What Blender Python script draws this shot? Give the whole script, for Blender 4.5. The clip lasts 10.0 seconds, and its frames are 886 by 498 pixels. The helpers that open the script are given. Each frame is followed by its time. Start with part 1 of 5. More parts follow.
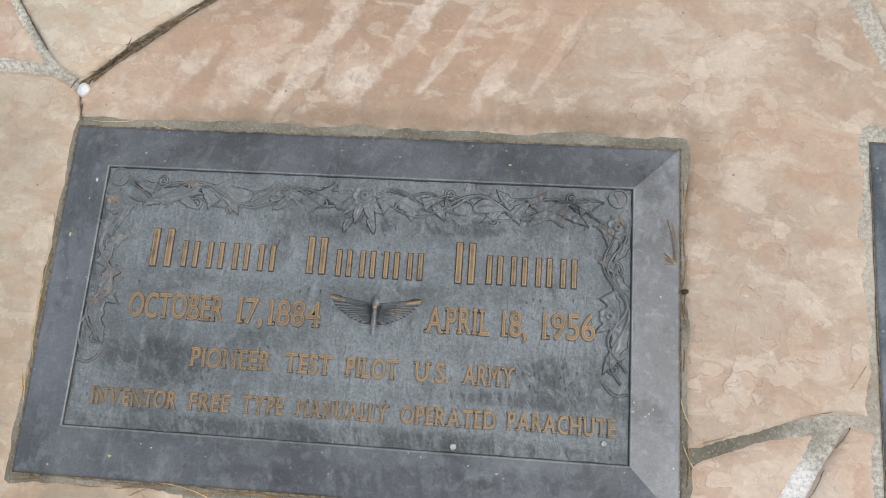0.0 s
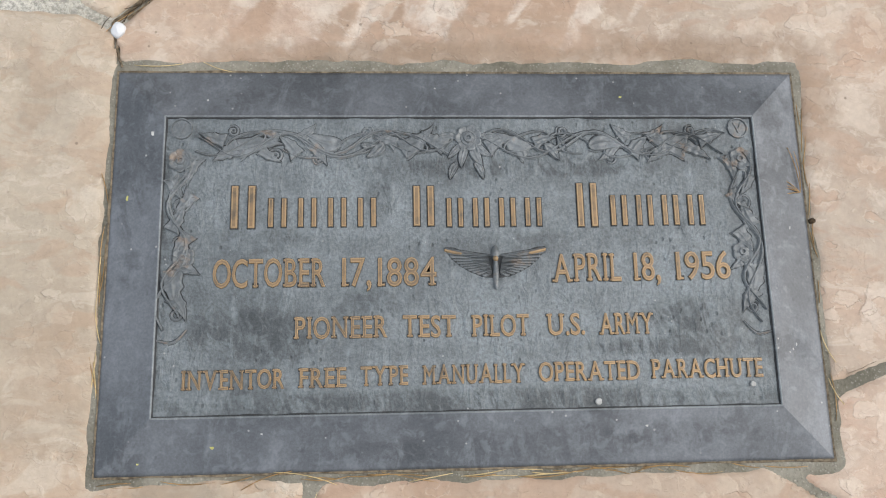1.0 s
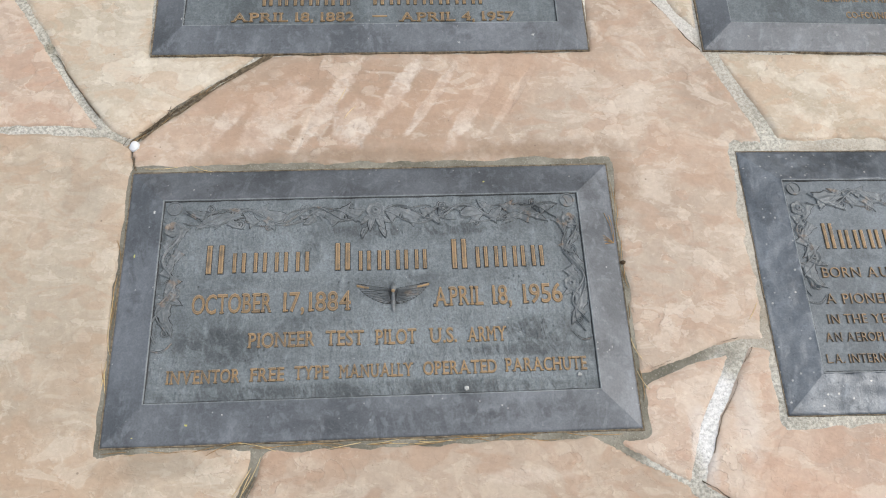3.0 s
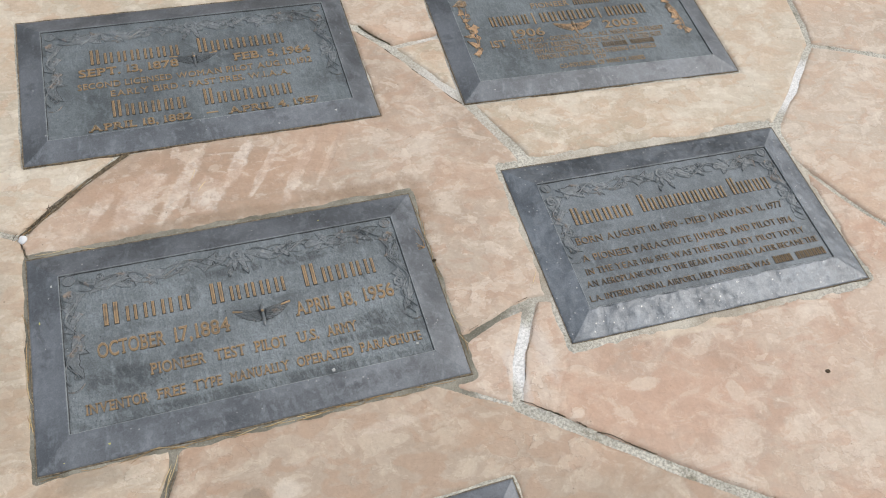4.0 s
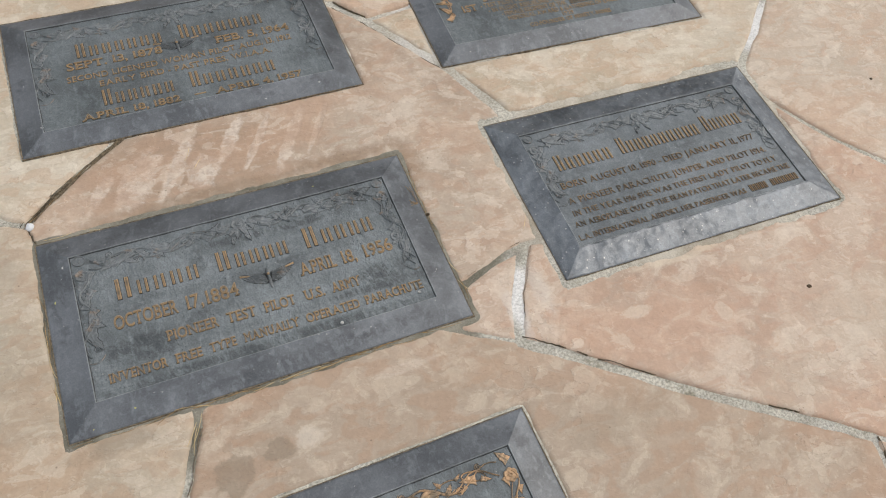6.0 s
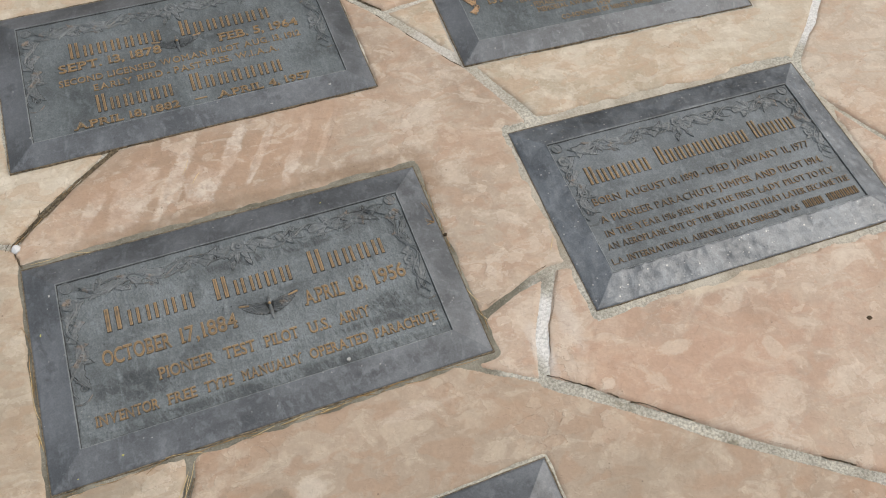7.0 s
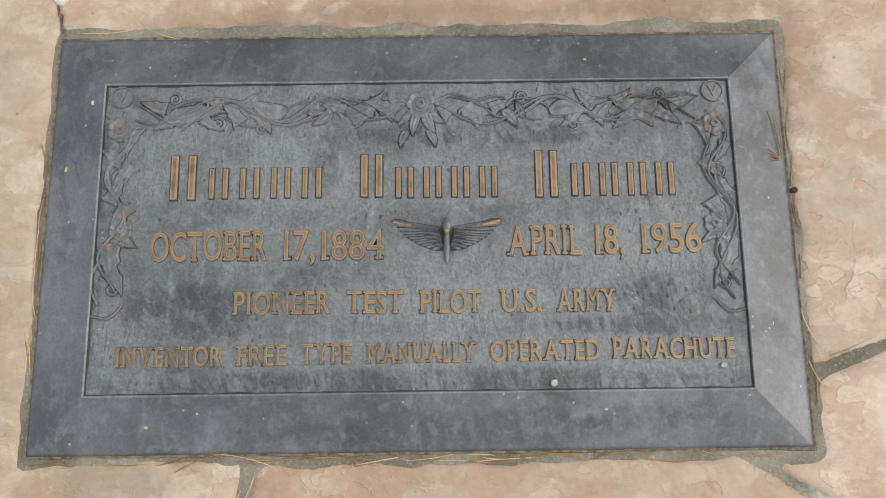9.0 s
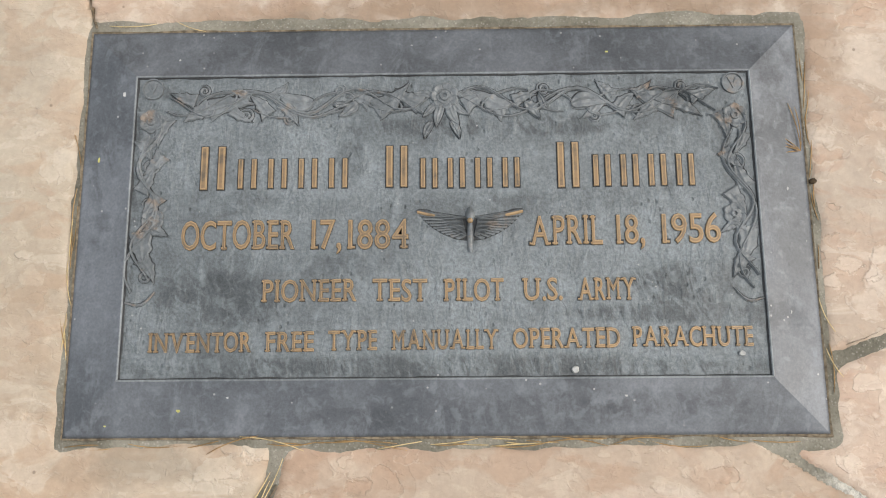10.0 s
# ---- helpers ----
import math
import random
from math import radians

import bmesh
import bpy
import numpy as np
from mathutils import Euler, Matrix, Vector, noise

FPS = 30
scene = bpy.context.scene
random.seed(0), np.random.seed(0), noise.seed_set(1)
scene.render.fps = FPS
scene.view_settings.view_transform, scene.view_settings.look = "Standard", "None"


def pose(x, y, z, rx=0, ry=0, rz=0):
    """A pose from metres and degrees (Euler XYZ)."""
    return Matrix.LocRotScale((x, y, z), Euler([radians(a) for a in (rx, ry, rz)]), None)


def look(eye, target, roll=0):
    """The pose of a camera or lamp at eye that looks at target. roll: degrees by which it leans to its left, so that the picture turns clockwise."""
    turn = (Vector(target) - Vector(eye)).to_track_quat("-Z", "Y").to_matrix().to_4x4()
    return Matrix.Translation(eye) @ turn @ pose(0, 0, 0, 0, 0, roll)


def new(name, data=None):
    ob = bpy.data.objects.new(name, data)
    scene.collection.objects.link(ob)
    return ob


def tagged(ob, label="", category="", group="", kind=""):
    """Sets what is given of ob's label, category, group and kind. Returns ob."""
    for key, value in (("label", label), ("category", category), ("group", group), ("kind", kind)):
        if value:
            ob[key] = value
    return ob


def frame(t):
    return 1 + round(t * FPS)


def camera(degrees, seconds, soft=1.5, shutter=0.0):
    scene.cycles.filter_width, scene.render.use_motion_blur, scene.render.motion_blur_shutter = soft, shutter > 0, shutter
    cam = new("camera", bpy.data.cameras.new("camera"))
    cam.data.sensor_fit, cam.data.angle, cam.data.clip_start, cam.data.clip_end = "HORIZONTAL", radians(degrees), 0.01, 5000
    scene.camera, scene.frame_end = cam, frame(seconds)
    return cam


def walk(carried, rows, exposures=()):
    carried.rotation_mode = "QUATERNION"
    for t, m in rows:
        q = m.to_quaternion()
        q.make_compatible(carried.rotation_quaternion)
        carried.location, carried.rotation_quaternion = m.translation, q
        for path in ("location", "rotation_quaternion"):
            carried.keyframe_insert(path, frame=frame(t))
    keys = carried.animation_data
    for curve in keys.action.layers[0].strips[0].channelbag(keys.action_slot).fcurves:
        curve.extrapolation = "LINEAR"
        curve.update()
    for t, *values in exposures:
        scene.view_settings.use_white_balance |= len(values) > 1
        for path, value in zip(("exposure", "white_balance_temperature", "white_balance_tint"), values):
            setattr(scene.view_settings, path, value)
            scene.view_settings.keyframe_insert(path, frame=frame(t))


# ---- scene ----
import functools

cam = camera(57.4, 10.0, soft=1.1)
PATH = [
    (0, (0.174, -0.15, 0.874), (0.0, 0.345, -1.056), -15.8),
    (0.2, (0.097, -0.144, 0.856), (-0.04, 0.345, -1.078), -12.8),
    (0.5, (-0.019, -0.148, 0.824), (-0.047, 0.309, -1.123), -5.0),
    (1, (-0.073, -0.152, 0.797), (0.045, 0.256, -1.157), 15.2),
    (1.5, (-0.075, -0.158, 0.797), (0.066, 0.253, -1.156), 18.0),
    (2, (-0.07, -0.166, 0.822), (0.029, 0.258, -1.13), 12.1),
    (2.2, (-0.057, -0.182, 0.847), (0.02, 0.265, -1.101), 6.9),
    (3.3, (0.063, -0.508, 1.161), (0.207, 0.41, -0.61), 7.0),
    (3.5, (0.068, -0.568, 1.208), (0.332, 0.38, -0.533), 10.1),
    (3.8, (0.025, -0.646, 1.268), (0.482, 0.333, -0.416), 12.9),
    (4, (-0.024, -0.712, 1.297), (0.498, 0.277, -0.361), 12.5),
    (4.5, (-0.068, -0.792, 1.317), (0.547, 0.194, -0.311), 11.0),
    (5, (-0.069, -0.813, 1.305), (0.533, 0.156, -0.337), 11.8),
    (5.5, (-0.085, -0.811, 1.302), (0.485, 0.168, -0.346), 10.3),
    (6.8, (-0.032, -0.729, 1.297), (0.489, 0.192, -0.401), 7.1),
    (7, (0.012, -0.662, 1.247), (0.47, 0.265, -0.464), 6.5),
    (7.2, (0.065, -0.599, 1.206), (0.465, 0.346, -0.511), 6.9),
    (7.5, (0.083, -0.491, 1.133), (0.436, 0.371, -0.637), 9.1),
    (8, (0.038, -0.324, 0.94), (0.285, 0.417, -0.901), 11.8),
    (8.2, (0.035, -0.261, 0.867), (0.212, 0.392, -1.015), 11.5),
    (8.5, (0.03, -0.208, 0.778), (0.177, 0.355, -1.136), 12.7),
    (9, (0.021, -0.166, 0.751), (0.026, 0.233, -1.209), -0.0),
    (9.5, (0.012, -0.166, 0.762), (-0.012, 0.214, -1.201), -4.1),
    (10, (0.01, -0.169, 0.767), (-0.015, 0.204, -1.198), -4.3),
]
# seconds, stops, kelvin, tint
EXPOSURES = [(0.0, 0.40, 6500, 10), (1.0, 0.50, 6450, 10), (2.2, 0.54, 6450, 10), (3.5, 0.50, 6450, 10), (5.0, 0.26, 6550, 10), (7.0, 0.23, 6800, 10),
             (8.0, 0.14, 6900, 10), (9.0, 0.42, 6800, 10), (10.0, 0.60, 6750, 10)]
walk(cam, [(t, look(eye, target, roll)) for t, eye, target, roll in PATH], EXPOSURES)

# ---- world and light ----
world = bpy.data.worlds.new("sky")
scene.world = world
world.use_nodes = True
wn = world.node_tree
wn.nodes.clear()
sky = wn.nodes.new("ShaderNodeTexSky")
sky.sky_type = "NISHITA"
sky.sun_disc = False
SUN_ELEV, SUN_ROT = 51.0, 92.0
sky.sun_elevation, sky.sun_rotation = radians(SUN_ELEV), radians(SUN_ROT)
sky.air_density, sky.dust_density, sky.ozone_density = 1.0, 8.0, 1.0
sky_bg = wn.nodes.new("ShaderNodeBackground")
sky_bg.inputs["Strength"].default_value = 0.15
sky_out = wn.nodes.new("ShaderNodeOutputWorld")
haze = wn.nodes.new("ShaderNodeMix")  # thin even cloud in front of the clear sky
haze.data_type = "RGBA"
haze.inputs[0].default_value = 0.72
haze.inputs[7].default_value = (5.4, 5.75, 6.2, 1)
wn.links.new(sky.outputs[0], haze.inputs[6])
wn.links.new(haze.outputs[2], sky_bg.inputs["Color"])
wn.links.new(sky_bg.outputs[0], sky_out.inputs["Surface"])

sun_data = bpy.data.lights.new("sun", "SUN")
sun_data.energy, sun_data.angle, sun_data.color = 0.75, radians(34), (1.0, 0.975, 0.94)
sun = new("sun", sun_data)
az, el = radians(SUN_ROT), radians(SUN_ELEV)
toward = Vector((math.sin(az) * math.cos(el), math.cos(az) * math.cos(el), math.sin(el)))
sun.matrix_world = look(toward * 20, (0, 0, 0))


# ---- material helpers ----
class Nodes:
    """A short way to wire a node material."""

    def __init__(self, name):
        self.mat = bpy.data.materials.new(name)
        self.mat.use_nodes = True
        self.tree = self.mat.node_tree
        self.tree.nodes.clear()
        self.out = self.tree.nodes.new("ShaderNodeOutputMaterial")
        self.bsdf = self.tree.nodes.new("ShaderNodeBsdfPrincipled")
        self.tree.links.new(self.bsdf.outputs[0], self.out.inputs["Surface"])
        self.coord = self.tree.nodes.new("ShaderNodeTexCoord").outputs["Object"]

    def put(self, socket, value):
        if isinstance(value, bpy.types.NodeSocket):
            self.tree.links.new(value, socket)
        elif isinstance(value, tuple) and len(value) == 3 and socket.type == "RGBA":
            socket.default_value = (*value, 1)
        else:
            socket.default_value = value

    def mapped(self, scale=(1, 1, 1), turn=0.0, shift=(0, 0, 0), source=None):
        n = self.tree.nodes.new("ShaderNodeMapping")
        n.inputs["Scale"].default_value = scale
        n.inputs["Rotation"].default_value = (0, 0, radians(turn))
        n.inputs["Location"].default_value = shift
        self.tree.links.new(source or self.coord, n.inputs["Vector"])
        return n.outputs[0]

    def noise(self, scale, detail=4.0, rough=0.55, vec=None, distort=0.0, colour=False):
        n = self.tree.nodes.new("ShaderNodeTexNoise")
        n.inputs["Scale"].default_value, n.inputs["Detail"].default_value = scale, detail
        n.inputs["Roughness"].default_value, n.inputs["Distortion"].default_value = rough, distort
        self.tree.links.new(vec or self.coord, n.inputs["Vector"])
        return n.outputs["Color" if colour else "Fac"]

    def voronoi(self, scale, feature="F1", vec=None, rand=1.0):
        n = self.tree.nodes.new("ShaderNodeTexVoronoi")
        n.feature = feature
        n.inputs["Scale"].default_value, n.inputs["Randomness"].default_value = scale, rand
        self.tree.links.new(vec or self.coord, n.inputs["Vector"])
        return n.outputs["Distance"]

    def blobs(self, scale, shift, reach, share, wobble=0.35, stretch=(1, 1, 1), turn=0):
        """Scattered single patches with an uneven crisp outline: mask, thin rim, a random number for each patch."""
        base = self.mapped(scale=stretch, turn=turn, shift=shift)
        push = self.tree.nodes.new("ShaderNodeMix")
        push.data_type, push.blend_type = "RGBA", "LINEAR_LIGHT"
        push.inputs[0].default_value = wobble / scale
        self.tree.links.new(base, push.inputs[6])
        self.tree.links.new(self.noise(scale * 2.2, 4, 0.55, colour=True), push.inputs[7])
        n = self.tree.nodes.new("ShaderNodeTexVoronoi")
        n.voronoi_dimensions = "2D"
        n.inputs["Scale"].default_value = scale
        self.tree.links.new(push.outputs[2], n.inputs["Vector"])
        split = self.tree.nodes.new("ShaderNodeSeparateColor")
        self.tree.links.new(n.outputs["Color"], split.inputs[0])
        size = self.math("MULTIPLY", self.step(split.outputs[0], 1 - share, 1.0, 0.35, 1.0), reach)
        d = self.math("SUBTRACT", size, n.outputs["Distance"])
        on = self.step(split.outputs[0], 1 - share - 0.001, 1 - share)
        mask = self.math("MULTIPLY", self.step(d, -0.01, 0.05), on)
        rim = self.math("MULTIPLY", self.math("MULTIPLY", self.step(d, -0.035, 0.0), self.step(d, 0.035, 0.0)), on)
        return mask, rim, split.outputs[1]

    def step(self, value, low, high, a=0.0, b=1.0):
        n = self.tree.nodes.new("ShaderNodeMapRange")
        n.interpolation_type = "SMOOTHSTEP"
        self.put(n.inputs[0], value)
        for i, v in zip((1, 2, 3, 4), (low, high, a, b)):
            self.put(n.inputs[i], v)
        return n.outputs[0]

    def math(self, kind, a, b=0.0):
        n = self.tree.nodes.new("ShaderNodeMath")
        n.operation = kind
        self.put(n.inputs[0], a)
        self.put(n.inputs[1], b)
        return n.outputs[0]

    def mix(self, fac, a, b, blend="MIX"):
        n = self.tree.nodes.new("ShaderNodeMix")
        n.data_type, n.blend_type = "RGBA", blend
        self.put(n.inputs[0], fac)
        self.put(n.inputs[6], a)
        self.put(n.inputs[7], b)
        return n.outputs[2]

    def bump(self, height, strength=0.5, distance=0.002, normal=None):
        n = self.tree.nodes.new("ShaderNodeBump")
        n.inputs["Strength"].default_value, n.inputs["Distance"].default_value = strength, distance
        self.tree.links.new(height, n.inputs["Height"])
        if normal:
            self.tree.links.new(normal, n.inputs["Normal"])
        return n.outputs[0]

    def near(self, at, reach, ragged=0.5, scale=30.0, soft=0.3, source=None):
        """1 within an uneven oval round a place, 0 outside it."""
        n = self.tree.nodes.new("ShaderNodeVectorMath")
        n.operation = "LENGTH"
        self.tree.links.new(self.mapped((1 / reach[0], 1 / reach[1], 0), 0, (-at[0] / reach[0], -at[1] / reach[1], 0), source), n.inputs[0])
        wob = self.math("MULTIPLY", self.math("SUBTRACT", self.noise(scale, 5, 0.65), 0.5), ragged * 2)
        return self.step(self.math("ADD", n.outputs["Value"], wob), 1.0, 1.0 - soft)

    def done(self, colour, rough, metal=0.0, normal=None, spec=0.5):
        self.put(self.bsdf.inputs["Base Color"], colour)
        self.put(self.bsdf.inputs["Roughness"], rough)
        self.put(self.bsdf.inputs["Metallic"], metal)
        self.put(self.bsdf.inputs["Specular IOR Level"], spec)
        if normal:
            self.put(self.bsdf.inputs["Normal"], normal)
        return self.mat


def stone_material(name, main, pale, deep, blush, streaks=None, pale_share=0.56, stains=()):
    """Worn sandstone: clouded colour, ragged lighter scabs, broken contour lines of split layers, grit, dark specks."""
    m = Nodes(name)
    cloud = m.noise(2.6, 8, 0.62)
    fine = m.noise(46, 8, 0.72)
    col = m.mix(m.step(cloud, 0.40, 0.58), deep, main)
    col = m.mix(m.step(m.noise(4.2, 7, 0.62, m.mapped(shift=(8, 3, 0))), 0.47, 0.58, 0, 0.9), col, blush)
    col = m.mix(m.step(m.noise(6.0, 8, 0.66, m.mapped(shift=(3, 7, 1))), pale_share - 0.04, pale_share + 0.10, 0, 0.55), col, pale)
    # split layers: plateaus with crisp ragged rims
    lay = m.noise(7.5, 5, 0.44, m.mapped(scale=(1, 1.3, 1), turn=25, shift=(11, 2, 0)))
    lay2 = m.noise(19, 4, 0.42, m.mapped(scale=(1.2, 1, 1), turn=-15, shift=(1, 12, 0)))
    plate = m.step(lay, 0.545, 0.556)
    plate2 = m.step(lay2, 0.575, 0.595)
    part_on = m.step(m.noise(5, 4, 0.5, m.mapped(shift=(2, 2, 5))), 0.44, 0.56)
    rim = m.math("MULTIPLY", m.math("MULTIPLY", m.step(lay, 0.528, 0.546), m.step(lay, 0.566, 0.548)), part_on)
    rim2 = m.math("MULTIPLY", m.math("MULTIPLY", m.step(lay2, 0.560, 0.572), m.step(lay2, 0.590, 0.576)), m.step(cloud, 0.56, 0.48))
    col = m.mix(m.math("MULTIPLY", plate, 0.16), col, pale)
    col = m.mix(m.math("MULTIPLY", m.math("MULTIPLY", plate2, part_on), 0.28), col, tuple(min(1, c * 1.15) for c in pale))
    scab = m.math("MULTIPLY", m.step(m.noise(24, 6, 0.58, m.mapped(shift=(5, 9, 0))), 0.60, 0.64), m.step(lay2, 0.42, 0.55))
    col = m.mix(m.math("MULTIPLY", scab, 0.26), col, tuple(min(1, c * 1.2) for c in pale))
    col = m.mix(m.math("MULTIPLY", rim, 0.14), col, tuple(c * 0.55 for c in deep))
    col = m.mix(m.math("MULTIPLY", rim2, 0.16), col, tuple(min(1, c * 1.22) for c in pale))
    height = m.math("ADD", m.math("MULTIPLY", m.step(lay, 0.50, 0.60), 0.22), m.math("MULTIPLY", fine, 0.22))
    height = m.math("ADD", height, m.math("MULTIPLY", plate2, 0.14))
    if streaks:
        rows, lean = streaks
        turned = m.mapped(turn=90 - lean)
        c, q = math.cos(radians(90 - lean)), math.sin(radians(90 - lean))
        dim = m.near((-0.04, 0.315), (0.34, 0.14), 0.3, 8, 0.6)
        col = m.mix(m.math("MULTIPLY", dim, 0.85), col, (0.335, 0.232, 0.158))
        for x, y, length, width, amount in rows:
            band = m.near((x * c - y * q, x * q + y * c), (width * 1.75, length * 1.1), 0.75, 24, 0.35, turned)
            col = m.mix(m.math("MULTIPLY", band, min(1.0, amount * 2.0)), col, m.mix(m.step(fine, 0.35, 0.62), (0.47, 0.385, 0.315), (0.60, 0.52, 0.44)))
            height = m.math("ADD", height, m.math("MULTIPLY", band, -0.5 * amount))
    # broad soft drifts of ruddy and greyish stone
    ruddy = tuple(min(1, c * k) for c, k in zip(blush, (1.08, 0.945, 0.87)))
    greyish = tuple(c * k for c, k in zip(main, (0.88, 0.92, 0.94)))
    col = m.mix(m.step(m.noise(3.0, 4, 0.55, m.mapped(turn=30, scale=(1, 1.8, 1), shift=(6, 2, 3))), 0.50, 0.64, 0, 0.6), col, ruddy)
    col = m.mix(m.step(m.noise(2.2, 4, 0.55, m.mapped(shift=(1, 9, 3))), 0.50, 0.66, 0, 0.6), col, greyish)
    # swirled weathering a few centimetres across, with small torn ridges
    swirl = m.noise(14, 5, 0.56, m.mapped(scale=(1, 1.7, 1), turn=35, shift=(5, 5, 1)), 0.8)
    torn = m.noise(62, 4, 0.6, m.mapped(scale=(1, 1.4, 1), turn=35, shift=(2, 3, 1)), 1.0)
    col = m.mix(m.step(swirl, 0.51, 0.58, 0, 0.50), col, tuple(c * 0.90 for c in ruddy))
    col = m.mix(m.step(swirl, 0.44, 0.38, 0, 0.42), col, pale)
    col = m.mix(m.math("MULTIPLY", m.step(torn, 0.57, 0.63), m.step(swirl, 0.56, 0.44, 0.05, 0.26)), col, tuple(min(1, c * 1.1) for c in pale))
    height = m.math("ADD", height, m.math("ADD", m.math("MULTIPLY", swirl, 0.8), m.math("MULTIPLY", m.step(torn, 0.52, 0.64), 0.16)))
    # single flaked patches with crisp lips, some pale and some ruddy
    area = m.step(m.noise(4.0, 3, 0.5, m.mapped(shift=(6, 2, 7))), 0.42, 0.56, 0.15, 1.0)
    for scale, shift, reach, share, turn in ((9, (3, 5, 0), 0.40, 0.26, 20), (17, (8, 1, 0), 0.44, 0.32, -30), (30, (2, 7, 0), 0.42, 0.26, 50)):
        mask, lip, pick = m.blobs(scale, shift, reach, share, 0.55, (1, 1.5, 1), turn)
        mask, lip = m.math("MULTIPLY", mask, area), m.math("MULTIPLY", lip, area)
        tone = m.mix(m.step(pick, 0.40, 0.60), ruddy, tuple(min(1, c * 1.08) for c in pale))
        col = m.mix(m.math("MULTIPLY", mask, 0.36), col, tone)
        col = m.mix(m.math("MULTIPLY", lip, 0.30), col, m.mix(m.step(fine, 0.42, 0.56), tuple(c * 0.8 for c in deep), tuple(min(1, c * 1.15) for c in pale)))
        height = m.math("ADD", height, m.math("MULTIPLY", mask, m.step(pick, 0.4, 0.6, -0.30, 0.30)))
    for at, size, tone, amount, soft in stains:
        col = m.mix(m.math("MULTIPLY", m.near(at, size, 0.75, 26, max(soft, 0.22)), amount * 0.8), col, tone)
    grain = m.mix(m.step(fine, 0.30, 0.70), (0.30, 0.30, 0.30), (0.72, 0.72, 0.72))
    col = m.mix(0.13, col, grain, "OVERLAY")
    col = m.mix(0.08, col, m.mix(m.step(m.noise(170, 4, 0.7), 0.35, 0.65), (0.25, 0.25, 0.25), (0.75, 0.75, 0.75)), "OVERLAY")
    speck = m.step(m.voronoi(48, vec=m.mapped(shift=(2, 4, 0))), 0.10, 0.05)
    speck = m.math("MULTIPLY", speck, m.step(m.noise(14, 2), 0.56, 0.62))
    col = m.mix(m.math("MULTIPLY", speck, 0.6), col, (0.13, 0.09, 0.06))
    rough = m.step(fine, 0.2, 0.8, 0.50, 0.75)
    b1 = m.bump(height, 0.8, 0.0032)
    b2 = m.bump(m.noise(150, 5, 0.7), 0.35, 0.0007, b1)
    return m.done(col, rough, 0.0, b2, 0.5)


# pale weathered streaks: middle x, y, half length, half width, strength
STREAKS = [(-0.153, 0.300, 0.085, 0.020, 0.60), (-0.074, 0.312, 0.100, 0.010, 0.50), (-0.025, 0.284, 0.045, 0.020, 0.60), (0.040, 0.346, 0.070, 0.010, 0.55),
           (0.097, 0.335, 0.080, 0.006, 0.45), (0.160, 0.315, 0.100, 0.009, 0.45), (0.230, 0.340, 0.080, 0.005, 0.40), (-0.225, 0.290, 0.055, 0.009, 0.40)]


def bleached(*tones):
    """Sun-bleached: slightly lighter and less red."""
    return [(r * 1.035, g * 1.055, b * 1.075) for r, g, b in tones]


PINK = stone_material("pink_sandstone", (0.462, 0.374, 0.292), (0.590, 0.512, 0.426), (0.354, 0.270, 0.201), (0.416, 0.326, 0.248),
                      streaks=(STREAKS, 58),
                      stains=[((0.26, 0.235), (0.13, 0.028), (0.237, 0.155, 0.095), 0.8, 0.8), ((0.37, 0.18), (0.045, 0.09), (0.266, 0.180, 0.115), 0.7, 0.8),
                              ((0.0, 0.226), (0.4, 0.022), (0.246, 0.170, 0.110), 0.7, 0.8)])
ROSE = stone_material("rose_sandstone", *bleached((0.470, 0.358, 0.272), (0.600, 0.508, 0.412), (0.372, 0.270, 0.199), (0.430, 0.315, 0.234)),
                      stains=[((0.74, -0.34), (0.24, 0.14), (0.455, 0.305, 0.222), 0.55, 0.9), ((0.98, -0.36), (0.12, 0.10), (0.43, 0.285, 0.205), 0.45, 0.9),
                              ((1.15, -0.47), (0.26, 0.17), (0.455, 0.385, 0.300), 0.6, 0.9), ((0.86, -0.52), (0.12, 0.10), (0.455, 0.385, 0.300), 0.5, 0.9),
                              ((0.655, -0.296), (0.034, 0.016), (0.60, 0.505, 0.41), 0.75, 0.12), ((0.816, -0.352), (0.016, 0.028), (0.57, 0.475, 0.385), 0.7, 0.12),
                              ((0.83, -0.285), (0.030, 0.045), (0.40, 0.265, 0.185), 0.6, 0.15), ((0.765, -0.238), (0.022, 0.012), (0.385, 0.25, 0.175), 0.65, 0.12),
                              ((0.80, -0.212), (0.13, 0.016), (0.62, 0.54, 0.42), 0.65, 0.4), ((0.72, -0.43), (0.030, 0.022), (0.40, 0.27, 0.19), 0.5, 0.15),
                              ((0.435, -0.225), (0.022, 0.075), (0.64, 0.615, 0.58), 0.6, 0.6), ((0.50, -0.19), (0.022, 0.07), (0.60, 0.555, 0.50), 0.5, 0.6)])
